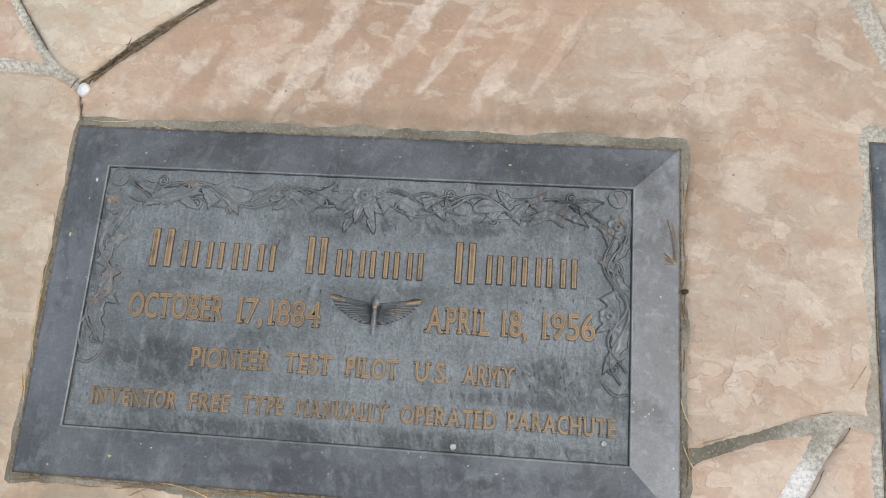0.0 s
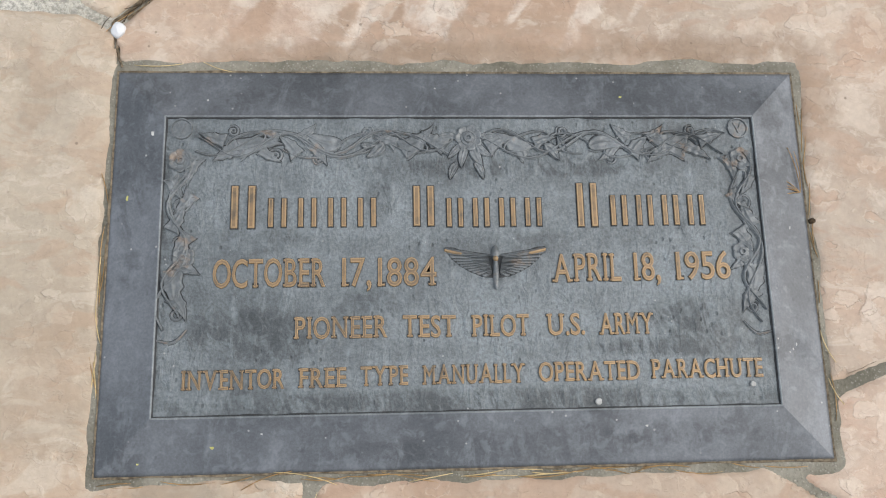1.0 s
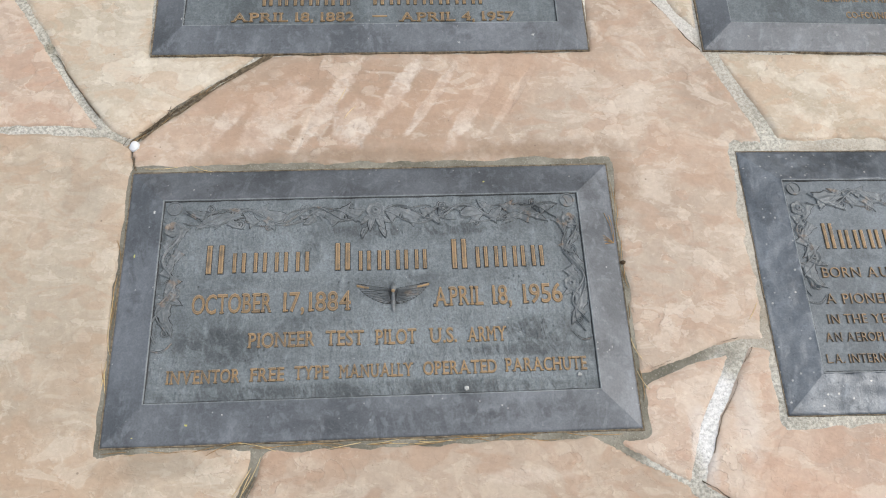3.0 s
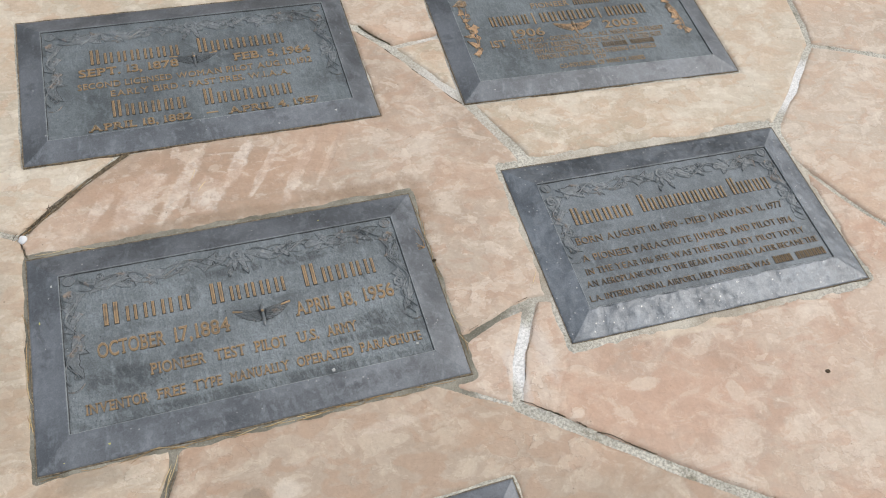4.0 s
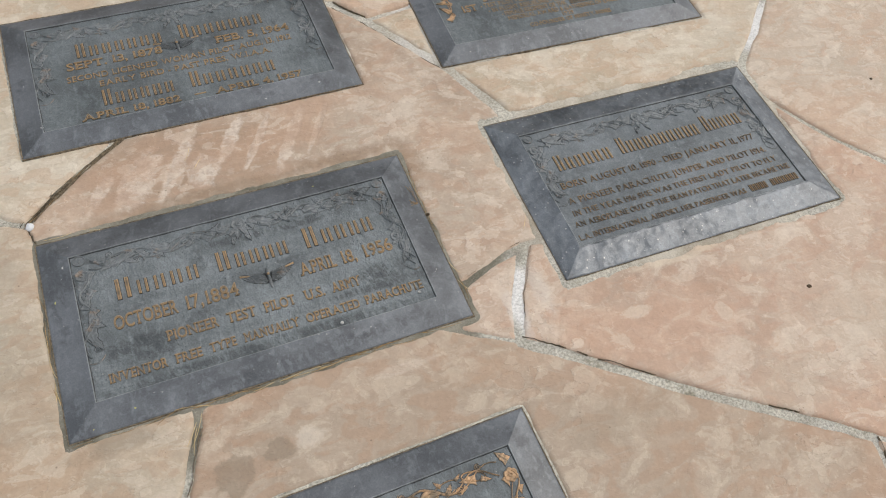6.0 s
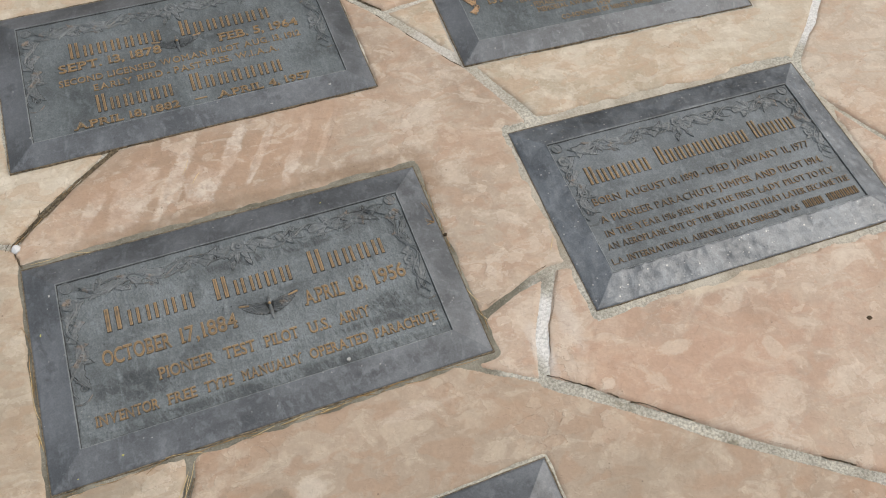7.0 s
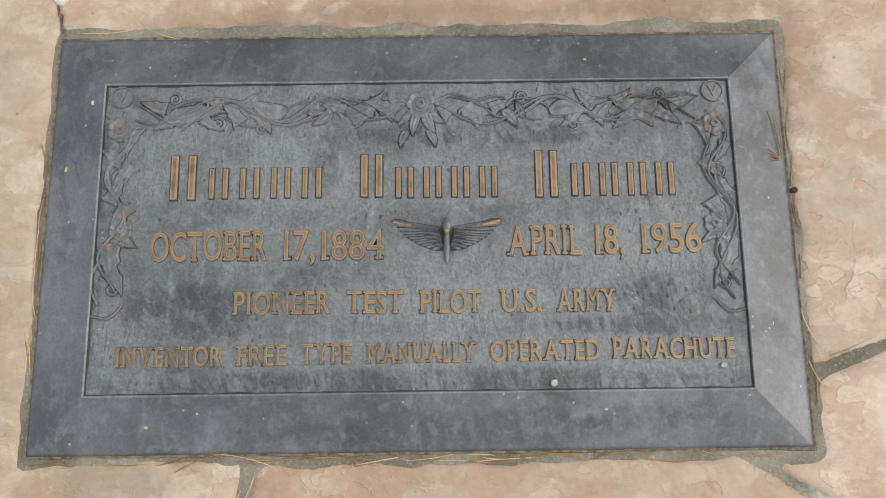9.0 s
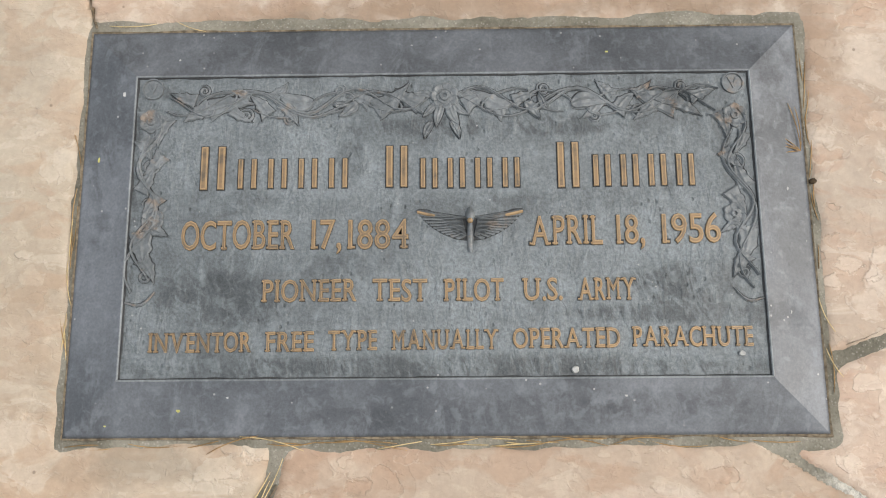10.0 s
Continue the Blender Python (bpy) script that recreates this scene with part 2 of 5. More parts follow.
OVALS = stone_material("rose_tan_sandstone", (0.414, 0.323, 0.243), (0.523, 0.443, 0.352), (0.326, 0.248, 0.178), (0.372, 0.284, 0.209),
                       stains=[((-0.045, -0.323), (0.030, 0.022), (0.226, 0.176, 0.126), 0.75, 0.12), ((-0.124, -0.340), (0.034, 0.040), (0.226, 0.176, 0.126), 0.75, 0.12),
                               ((0.52, -0.47), (0.17, 0.08), (0.300, 0.243, 0.178), 0.55, 0.8), ((0.005, -0.318), (0.035, 0.022), (0.60, 0.54, 0.46), 0.7, 0.5),
                               ((0.035, -0.275), (0.016, 0.020), (0.55, 0.47, 0.38), 0.4, 0.4), ((0.20, -0.255), (0.09, 0.012), (0.58, 0.50, 0.42), 0.5, 0.6), ((-0.02, -0.262), (0.012, 0.022), (0.55, 0.47, 0.38), 0.4, 0.4),
                               ((0.36, -0.31), (0.16, 0.03), (0.42, 0.30, 0.21), 0.5, 0.8)])
TAN = stone_material("tan_sandstone", *bleached((0.486, 0.390, 0.300), (0.595, 0.513, 0.419), (0.394, 0.300, 0.221), (0.453, 0.353, 0.266)))
CREAM = stone_material("cream_sandstone", *bleached((0.501, 0.421, 0.321), (0.616, 0.551, 0.452), (0.394, 0.320, 0.230), (0.458, 0.370, 0.273)), pale_share=0.52)
GREIGE = stone_material("greige_sandstone", (0.452, 0.383, 0.296), (0.562, 0.497, 0.407), (0.345, 0.28, 0.205), (0.405, 0.33, 0.245), pale_share=0.54,
                        stains=[((-0.42, 0.16), (0.05, 0.07), (0.30, 0.25, 0.19), 0.5, 0.8), ((-0.42, -0.1), (0.06, 0.12), (0.32, 0.26, 0.19), 0.4, 0.8),
                                ((-0.28, -0.225), (0.10, 0.025), (0.24, 0.20, 0.145), 0.6, 0.6)])


def mortar_material():
    m = Nodes("grey_mortar")
    grit = m.noise(210, 5, 0.75)
    big = m.noise(9, 5, 0.6)
    col = m.mix(m.step(big, 0.3, 0.7), (0.33, 0.318, 0.275), (0.49, 0.475, 0.42))
    col = m.mix(m.step(m.noise(5, 5, 0.6, m.mapped(shift=(4, 1, 0))), 0.50, 0.64), col, (0.45, 0.44, 0.40))
    col = m.mix(m.step(m.noise(13, 5, 0.65, m.mapped(shift=(1, 8, 0))), 0.57, 0.68, 0, 0.7), col, (0.17, 0.155, 0.105))
    col = m.mix(0.55, col, m.mix(m.step(grit, 0.35, 0.65), (0.2, 0.2, 0.19), (0.85, 0.84, 0.82)), "OVERLAY")
    for at, size in (((0.462, -0.19), (0.06, 0.10)), ((1.36, 0.33), (0.12, 0.13)), ((0.51, 0.50), (0.05, 0.12)), ((0.55, 0.63), (0.06, 0.03))):
        col = m.mix(m.math("MULTIPLY", m.near(at, size, 0.5, 25, 0.5), 0.8), col, m.mix(m.step(grit, 0.3, 0.6), (0.50, 0.50, 0.49), (0.82, 0.82, 0.81)))
    col = m.mix(m.math("MULTIPLY", m.near((-0.30, 0.315), (0.085, 0.06), 0.4, 25, 0.4), 0.75), col, m.mix(m.step(grit, 0.4, 0.6), (0.035, 0.026, 0.016), (0.13, 0.095, 0.05)))
    col = m.mix(m.math("MULTIPLY", m.near((0.0, 0.0), (0.54, 0.345), 0.12, 12, 0.1), 0.85), col, m.mix(m.step(big, 0.35, 0.65), (0.105, 0.098, 0.072), (0.235, 0.222, 0.178)))
    col = m.mix(m.math("MULTIPLY", m.near((0.89, 0.02), (0.42, 0.30), 0.2, 14, 0.2), 0.65), col, m.mix(m.step(big, 0.4, 0.6), (0.36, 0.31, 0.24), (0.52, 0.47, 0.39)))
    col = m.mix(m.math("MULTIPLY", m.near((0.53, 0.45), (0.15, 0.24), 0.3, 14, 0.3), 0.6), col, m.mix(m.step(grit, 0.35, 0.65), (0.36, 0.325, 0.265), (0.50, 0.47, 0.41)))
    gravel = m.step(m.voronoi(330, vec=m.mapped(shift=(3, 1, 0))), 0.42, 0.12)
    col = m.mix(m.math("MULTIPLY", gravel, 0.26), col, m.mix(m.step(m.noise(150, 2), 0.45, 0.55), (0.16, 0.15, 0.13), (0.62, 0.60, 0.55)))
    peb = m.voronoi(260)
    height = m.math("ADD", m.math("MULTIPLY", grit, 0.8), m.step(peb, 0.45, 0.1, 0, 0.6))
    return m.done(col, 0.95, 0.0, m.bump(height, 0.7, 0.0014), 0.2)


MORTAR = mortar_material()


def bronze_material(name, patina, worn, gloss, spots=1.0, stains=(), rub=0.0, relief=0.28, grain=0.22, metal=0.18, shine=0.45, depth=0.0010, litter=0.50, pits=0.2, strokes=0.0, cleaned=(), stain=0.62):
    """Dark blue-grey patinated bronze: cloudy film, brushed scuffs, dark blotches, pale specks."""
    m = Nodes(name)
    cloud = m.noise(7, 6, 0.6)
    scuff = m.noise(60, 6, 0.7, m.mapped(scale=(1.0, 0.22, 1), source=m.mapped(turn=8)), 0.4)
    fine = m.noise(240, 4, 0.7)
    col = m.mix(m.step(cloud, 0.33, 0.68), patina, worn)
    col = m.mix(m.step(scuff, 0.52, 0.68, 0, 0.4), col, tuple(min(1, c * 1.35) for c in worn))
    blot = m.step(m.noise(16, 5, 0.62, m.mapped(shift=(6, 3, 0))), 0.57, 0.68, 0, 0.42)
    col = m.mix(blot, col, tuple(c * 0.55 for c in patina))
    for at, size in stains:
        hatch = m.step(m.noise(55, 4, 0.7, m.mapped(scale=(1, 0.3, 1), source=m.mapped(turn=-20)), 0.8), 0.42, 0.56, 0.15, 1)
        col = m.mix(m.math("MULTIPLY", m.near(at, size, 0.45, 40, 0.5), m.math("MULTIPLY", hatch, stain)), col, tuple(c * 0.42 for c in patina))
    if rub:
        col = m.mix(m.step(m.noise(34, 4, 0.6, m.mapped(shift=(7, 1, 0))), 0.64 - rub, 0.76 - rub, 0, 0.5), col, (0.27, 0.175, 0.10))
    for at, size in cleaned:
        col = m.mix(m.math("MULTIPLY", m.near(at, size, 0.25, 45, 0.5), 0.35), col, tuple(min(1, c * 1.18) for c in worn))
    mott = m.noise(360, 5, 0.75, m.mapped(shift=(0, 5, 0)))
    col = m.mix(grain, col, m.mix(m.step(mott, 0.34, 0.66), (0.22, 0.22, 0.22), (0.82, 0.82, 0.82)), "OVERLAY")
    dust = m.step(m.voronoi(75), 0.085 * spots, 0.05 * spots)
    dust = m.math("MULTIPLY", dust, m.step(m.noise(22, 2, 0.5, m.mapped(shift=(9, 9, 0))), litter, litter + 0.10))
    col = m.mix(m.math("MULTIPLY", dust, 0.7), col, (0.42, 0.42, 0.40))
    col = m.mix(m.step(fine, 0.62, 0.78, 0, 0.25), col, (0.30, 0.31, 0.32))
    rough = m.math("ADD", m.step(cloud, 0.3, 0.7, gloss, gloss + 0.14), m.step(scuff, 0.45, 0.7, 0, 0.12))
    dent = m.noise(85, 3, 0.6, m.mapped(shift=(3, 0, 2)), 0.5)
    col = m.mix(m.step(dent, 0.50, 0.70, 0, 0.3), col, tuple(min(1, c * 1.5) for c in worn))
    h = m.math("ADD", m.math("MULTIPLY", scuff, 0.6), m.math("ADD", m.math("MULTIPLY", fine, 0.3), m.math("MULTIPLY", dent, 0.7)))
    # small cast pits, dark at the bottom, in loose swarms
    pit = m.step(m.voronoi(115, vec=m.mapped(scale=(1, 0.75, 1), shift=(1, 6, 0))), 0.22, 0.08)
    pit = m.math("MULTIPLY", pit, m.step(m.noise(12, 3, 0.6, m.mapped(shift=(2, 5, 0))), 0.46, 0.58))
    col = m.mix(m.math("MULTIPLY", pit, 0.55 * pits), col, tuple(c * 0.45 for c in patina))
    h = m.math("ADD", h, m.math("MULTIPLY", pit, -0.9 * pits))
    # upright tool strokes
    stroke = m.noise(95, 5, 0.6, m.mapped(scale=(1.0, 0.45, 1), shift=(0, 2, 0)), 0.6)
    h = m.math("ADD", h, m.math("MULTIPLY", m.math("MULTIPLY", m.step(stroke, 0.40, 0.70), m.step(cloud, 0.40, 0.60, 0.3, 1.0)), strokes))
    return m.done(col, rough, metal, m.bump(h, relief, depth), shine)


BEVEL = bronze_material("patinated_bronze_border", (0.076, 0.083, 0.091), (0.160, 0.173, 0.189), 0.36, metal=0.32, shine=0.5, pits=0.35)
# side spots are stains; the dark bottom patches paint in a dark reflection
BEVEL_STAIN_REFLECTION = bronze_material("patinated_bronze_border_stain_reflection", (0.076, 0.083, 0.091), (0.160, 0.173, 0.189), 0.36, 1.2, metal=0.32, shine=0.5, pits=0.35, litter=0.44, stain=0.38,
                                stains=[((0.09, -0.180), (0.11, 0.022)), ((0.20, -0.172), (0.07, 0.016)), ((-0.335, 0.07), (0.02, 0.06)), ((-0.32, 0.175), (0.03, 0.03)), ((0.325, 0.17), (0.03, 0.025)), ((-0.08, -0.185), (0.06, 0.014))])
PANEL = bronze_material("patinated_bronze_field", (0.078, 0.090, 0.095), (0.158, 0.181, 0.191), 0.43, 0.9, relief=0.75, grain=0.34, depth=0.0013, pits=0.5, strokes=0.7)
# lighter than PANEL: part of marker D's sky reflection is in the colour
PANEL_PALE = bronze_material("pale_patinated_bronze_field", (0.086, 0.099, 0.107), (0.168, 0.190, 0.204), 0.46, 0.9, relief=0.7, grain=0.30, metal=0.18, shine=0.42, pits=0.4)
ROUGH_BEVEL = bronze_material("rough_cast_bronze_border", (0.070, 0.080, 0.091), (0.165, 0.184, 0.203), 0.30, 1.8, relief=0.6, metal=0.45, shine=0.65, depth=0.0016, litter=0.34, pits=0.35)
# for dirt round the relief, and for painted shade at the field's edge
DIRT_SHADE = bronze_material("dirt_and_shade_bronze", (0.030, 0.032, 0.034), (0.058, 0.061, 0.063), 0.7, 0.2)
RELIEF = bronze_material("patinated_bronze_relief", (0.090, 0.100, 0.104), (0.190, 0.208, 0.215), 0.36, 0.3, rub=0.07)
# lighter rim bronze: wear, with the ridge's highlight put into the colour
WORN_LIT = bronze_material("worn_lit_bronze_edge", (0.13, 0.145, 0.152), (0.25, 0.272, 0.282), 0.40, 0.3)
PANEL_STAINED = bronze_material("patinated_bronze_field_scuffed", (0.088, 0.100, 0.105), (0.178, 0.202, 0.212), 0.43, 0.9,
                                stains=[((-0.215, -0.072), (0.075, 0.032)), ((0.225, -0.062), (0.07, 0.03)), ((0.0, -0.143), (0.36, 0.020)), ((-0.31, 0.0), (0.02, 0.2)), ((0.20, -0.09), (0.12, 0.012)), ((0.05, 0.095), (0.20, 0.014)), ((-0.09, 0.06), (0.02, 0.03))],
                                relief=0.85, grain=0.38, depth=0.0014, pits=0.7, strokes=0.8,
                                cleaned=[((-0.14, -0.013), (0.15, 0.026)), ((0.175, -0.011), (0.13, 0.026)), ((0.0, -0.066), (0.21, 0.022)), ((0.0, -0.113), (0.31, 0.020)), ((0.0, 0.05), (0.29, 0.034))])


def gilt_material(name, gold, dull, low, high):
    """Rubbed bronze letters: warm metal where worn, brown-grey film elsewhere."""
    m = Nodes(name)
    wear = m.noise(70, 5, 0.65)
    big = m.noise(11, 3, 0.6)
    w = m.math("ADD", m.math("MULTIPLY", wear, 0.6), m.math("MULTIPLY", big, 0.4))
    col = m.mix(m.step(w, low, high), dull, gold)
    return m.done(col, m.step(wear, 0.3, 0.7, 0.36, 0.55), 0.35, m.bump(wear, 0.3, 0.0006), 0.5)


GOLD = gilt_material("rubbed_bronze", (0.368, 0.254, 0.138), (0.195, 0.143, 0.092), 0.31, 0.51)
DULL = gilt_material("dull_brown_bronze", (0.26, 0.178, 0.102), (0.105, 0.088, 0.066), 0.38, 0.62)
UMBER = gilt_material("brown_bronze", (0.27, 0.182, 0.10), (0.125, 0.10, 0.07), 0.36, 0.58)
VINE_GOLD = gilt_material("golden_bronze_relief", (0.46, 0.30, 0.17), (0.19, 0.15, 0.105), 0.42, 0.56)


# ---- mesh helpers ----
def part(name, bm, material, parent=None, label="", smooth=False):
    me = bpy.data.meshes.new(name)
    bmesh.ops.recalc_face_normals(bm, faces=bm.faces)
    bm.to_mesh(me)
    bm.free()
    if smooth:
        me.shade_smooth()
    me.materials.append(material)
    if any(f.material_index for f in me.polygons):
        me.materials.append(DIRT_SHADE)
    ob = new(name, me)
    ob.parent = parent
    if label:
        ob["label"] = label
    return ob


def lattice(n, seed):
    return np.random.RandomState(seed).rand(n, n)


def value_noise(x, y, scale, seed, octaves=4, gain=0.5):
    """Smooth lattice noise, about -1 to 1."""
    total, amp, norm = np.zeros_like(x), 1.0, 0.0
    for o in range(octaves):
        g = lattice(64, seed + o)
        u, v = x * scale * 2 ** o + 17.3 * o, y * scale * 2 ** o + 5.1 * o
        i, j = np.floor(u).astype(int), np.floor(v).astype(int)
        a, b = u - i, v - j
        a, b = a * a * (3 - 2 * a), b * b * (3 - 2 * b)
        i0, i1, j0, j1 = i % 64, (i + 1) % 64, j % 64, (j + 1) % 64
        total += amp * ((g[i0, j0] * (1 - a) + g[i1, j0] * a) * (1 - b) + (g[i0, j1] * (1 - a) + g[i1, j1] * a) * b - 0.5) * 2
        norm += amp
        amp *= gain
    return total / norm


def smooth_step(v, a, b):
    q = np.clip((v - a) / (b - a), 0, 1)
    return q * q * (3 - 2 * q)


def sheet_mesh(name, xs, ys, z, keep=None):
    """A height field over the grid xs, ys as one smooth mesh; keep: which cells exist."""
    nx, ny = len(xs), len(ys)
    gx, gy = np.meshgrid(xs, ys, indexing="ij")
    cells = np.ones((nx - 1, ny - 1), bool) if keep is None else keep
    ci, cj = np.nonzero(cells)
    idx = lambda i, j: i * ny + j
    quads = np.stack([idx(ci, cj), idx(ci + 1, cj), idx(ci + 1, cj + 1), idx(ci, cj + 1)], 1)
    used, inv = np.unique(quads, return_inverse=True)
    co = np.stack([gx.ravel()[used], gy.ravel()[used], z.ravel()[used]], 1)
    me = bpy.data.meshes.new(name)
    me.vertices.add(len(used))
    me.vertices.foreach_set("co", co.astype(np.float32).ravel())
    me.loops.add(quads.size)
    me.loops.foreach_set("vertex_index", inv.ravel().astype(np.int32))
    me.polygons.add(len(quads))
    me.polygons.foreach_set("loop_start", np.arange(0, quads.size, 4, dtype=np.int32))
    me.update(calc_edges=True)
    me.shade_smooth()
    return me


# ---- plan: markers (middle x, y, width, height, turn) ----
MARKERS = dict(
    A=(0.0, 0.002, 0.711, 0.404, 0.0),
    B=(0.002, 0.622, 0.706, 0.405, 0.0),
    C=(0.900, 0.606, 0.694, 0.404, -1.9),
    D=(0.891, 0.010, 0.664, 0.412, -0.9),
    E=(0.012, -0.602, 0.705, 0.404, 0.8),
)
# mortar collar at left, right, bottom, top of each marker
COLLAR = dict(A=(0.004, 0.0065, 0.007, 0.011), B=(0.003, 0.003, 0.001, 0.002), C=(0.002, 0.004, 0.002, 0.003),
              D=(0.006, 0.013, 0.012, 0.020), E=(0.004, 0.004, 0.004, 0.005))



# ---- bronze markers ----
RIDGE, FIELD = 0.0128, 0.0102


def border_bm(w, h, bevel_w, rough):
    """A rectangular frame: upright outer side, long sloping hand-finished face, narrow ridge and a step down to the field."""
    bm = bmesh.new()
    slope = [(0.0008 + (bevel_w - 0.0038) * k / 16, 0.0006 + (RIDGE - 0.0010) * k / 16) for k in range(17)]
    prof = [(0, -0.03), (0, -0.0006)] + slope + [(bevel_w - 0.0016, RIDGE), (bevel_w - 0.0007, RIDGE - 0.0004), (bevel_w, FIELD - 0.003)]
    turns = ((-1, -1), (1, -1), (1, 1), (-1, 1))
    for i in range(4):
        a, b = turns[i], turns[(i + 1) % 4]
        n = int((w if a[1] == b[1] else h) / 0.0045)
        rows = []
        for off, z in prof:
            x, y = w / 2 - off, h / 2 - off
            row = []
            for k in range(n + 1):
                px, py = x * (a[0] + (b[0] - a[0]) * k / n), y * (a[1] + (b[1] - a[1]) * k / n)
                dz = 0.0
                if off > 0.001 and off < bevel_w - 0.002:
                    dz = rough * (0.0006 * noise.noise((px * 70, py * 70, w * 40)) + 0.0007 * noise.noise((px * 22, py * 22, w * 9)))
                row.append(bm.verts.new((px, py, z + dz)))
            rows.append(row)
        for level, (u, v) in enumerate(zip(rows, rows[1:])):
            for k in range(n):
                bm.faces.new((u[k], u[k + 1], v[k + 1], v[k])).smooth = 2 <= level < 18
    return bm


def field_bm(w, h):
    bm = bmesh.new()
    nx, ny = 150, 80
    rows = []
    for i in range(nx + 1):
        col = []
        for j in range(ny + 1):
            x, y = (i / nx - 0.5) * w, (j / ny - 0.5) * h
            z = FIELD + 0.0004 * noise.noise((x * 18, y * 18, 1)) + 0.00022 * noise.noise((x * 90, y * 60, 5))
            col.append(bm.verts.new((x, y, z)))
        rows.append(col)
    for i in range(nx):
        for j in range(ny):
            bm.faces.new((rows[i][j], rows[i + 1][j], rows[i + 1][j + 1], rows[i][j + 1]))
    return bm


def marker(key, bevel_w, label, field=None, rim=None, rough=0.35):
    cx, cy, w, h, turn = MARKERS[key]
    root = new("grave_marker")
    root.matrix_world = pose(cx, cy, 0, 0, 0, turn)
    tagged(root, label, "grave marker", group="bronze markers in the paving")
    part("border", border_bm(w, h, bevel_w, rough), rim or BEVEL, root)
    x, y = w / 2 - bevel_w + 0.0009, h / 2 - bevel_w + 0.0009
    bm = bmesh.new()
    for a, b in (((-x, -y), (x, -y)), ((x, -y), (x, y)), ((x, y), (-x, y)), ((-x, y), (-x, -y))):
        steps = 40
        ribbon(bm, [(a[0] + (b[0] - a[0]) * k / steps, a[1] + (b[1] - a[1]) * k / steps) for k in range(steps + 1)], 0.0011, RIDGE - 0.0004, 0.0008, even=True)
    part("inner_rim", bm, WORN_LIT, root, "thin worn rim round the field with painted-in highlight", smooth=True)
    # dark strip that paints the step's shade along the field's edge
    bm = bmesh.new()
    x, y = w / 2 - bevel_w, h / 2 - bevel_w
    for a, b, inward in (((-x, -y), (x, -y), (0, 1)), ((x, -y), (x, y), (-1, 0)), ((x, y), (-x, y), (0, -1)), ((-x, y), (-x, -y), (1, 0))):
        last = None
        for k in range(121):
            px, py = a[0] + (b[0] - a[0]) * k / 120, a[1] + (b[1] - a[1]) * k / 120
            t = 0.0017 + 0.0016 * noise.noise((px * 40, py * 40, cx))
            ring = [bm.verts.new((px + inward[0] * q, py + inward[1] * q, FIELD + z)) for q, z in ((-0.0002, 0.0009), (t * 0.6, 0.0006), (t, -0.0006))]
            if last:
                for c in (0, 1):
                    bm.faces.new((last[c], last[c + 1], ring[c + 1], ring[c]))
            last = ring
    part("edge_shade", bm, DIRT_SHADE, root, "dark strip painted as shade along the inner edge")
    part("field", field_bm(w - 2 * bevel_w, h - 2 * bevel_w), field or PANEL, root, smooth=True)
    return root


# ---- lettering ----
def glyphs(text, offset, bevel):
    """The built-in font's outlines as a mesh, one em high."""
    cu = bpy.data.curves.new("letters", "FONT")
    cu.body, cu.size, cu.resolution_u = text, 1.0, 3
    cu.offset, cu.extrude, cu.bevel_depth, cu.bevel_resolution = offset, 0.02, bevel, 0
    ob = new("letters", cu)
    bpy.context.view_layer.update()
    me = bpy.data.meshes.new_from_object(ob.evaluated_get(bpy.context.evaluated_depsgraph_get()))
    bpy.data.objects.remove(ob)
    bpy.data.curves.remove(cu)
    return me


def extent(me, axis):
    co = np.empty(len(me.vertices) * 3, np.float32)
    me.vertices.foreach_get("co", co)
    return co.reshape(-1, 3)[:, axis].min(), co.reshape(-1, 3)[:, axis].max()


CAP = extent(glyphs("H", 0.0, 0.0), 1)[1]


def seat(me, x0, x1, y, h, low, high, span):
    """Fit letters of the width span into x0..x1, standing on y, h high, between the heights low and high."""
    lo, hi = span
    sx, sy = (x1 - x0) / (hi - lo), h / CAP
    z0, z1 = extent(me, 2)
    for v in me.vertices:
        q = (v.co.z - z0) / max(z1 - z0, 1e-6)
        v.co = ((v.co.x - lo) * sx + x0, v.co.y * sy + y, low + q * (high - low))


# feet and heads of the stems: share of the letter's width, 0 foot or 1 head, reach to the left and right
BOTH, LEFT, RIGHT = (1, 1), (1, 0.35), (0.35, 1)
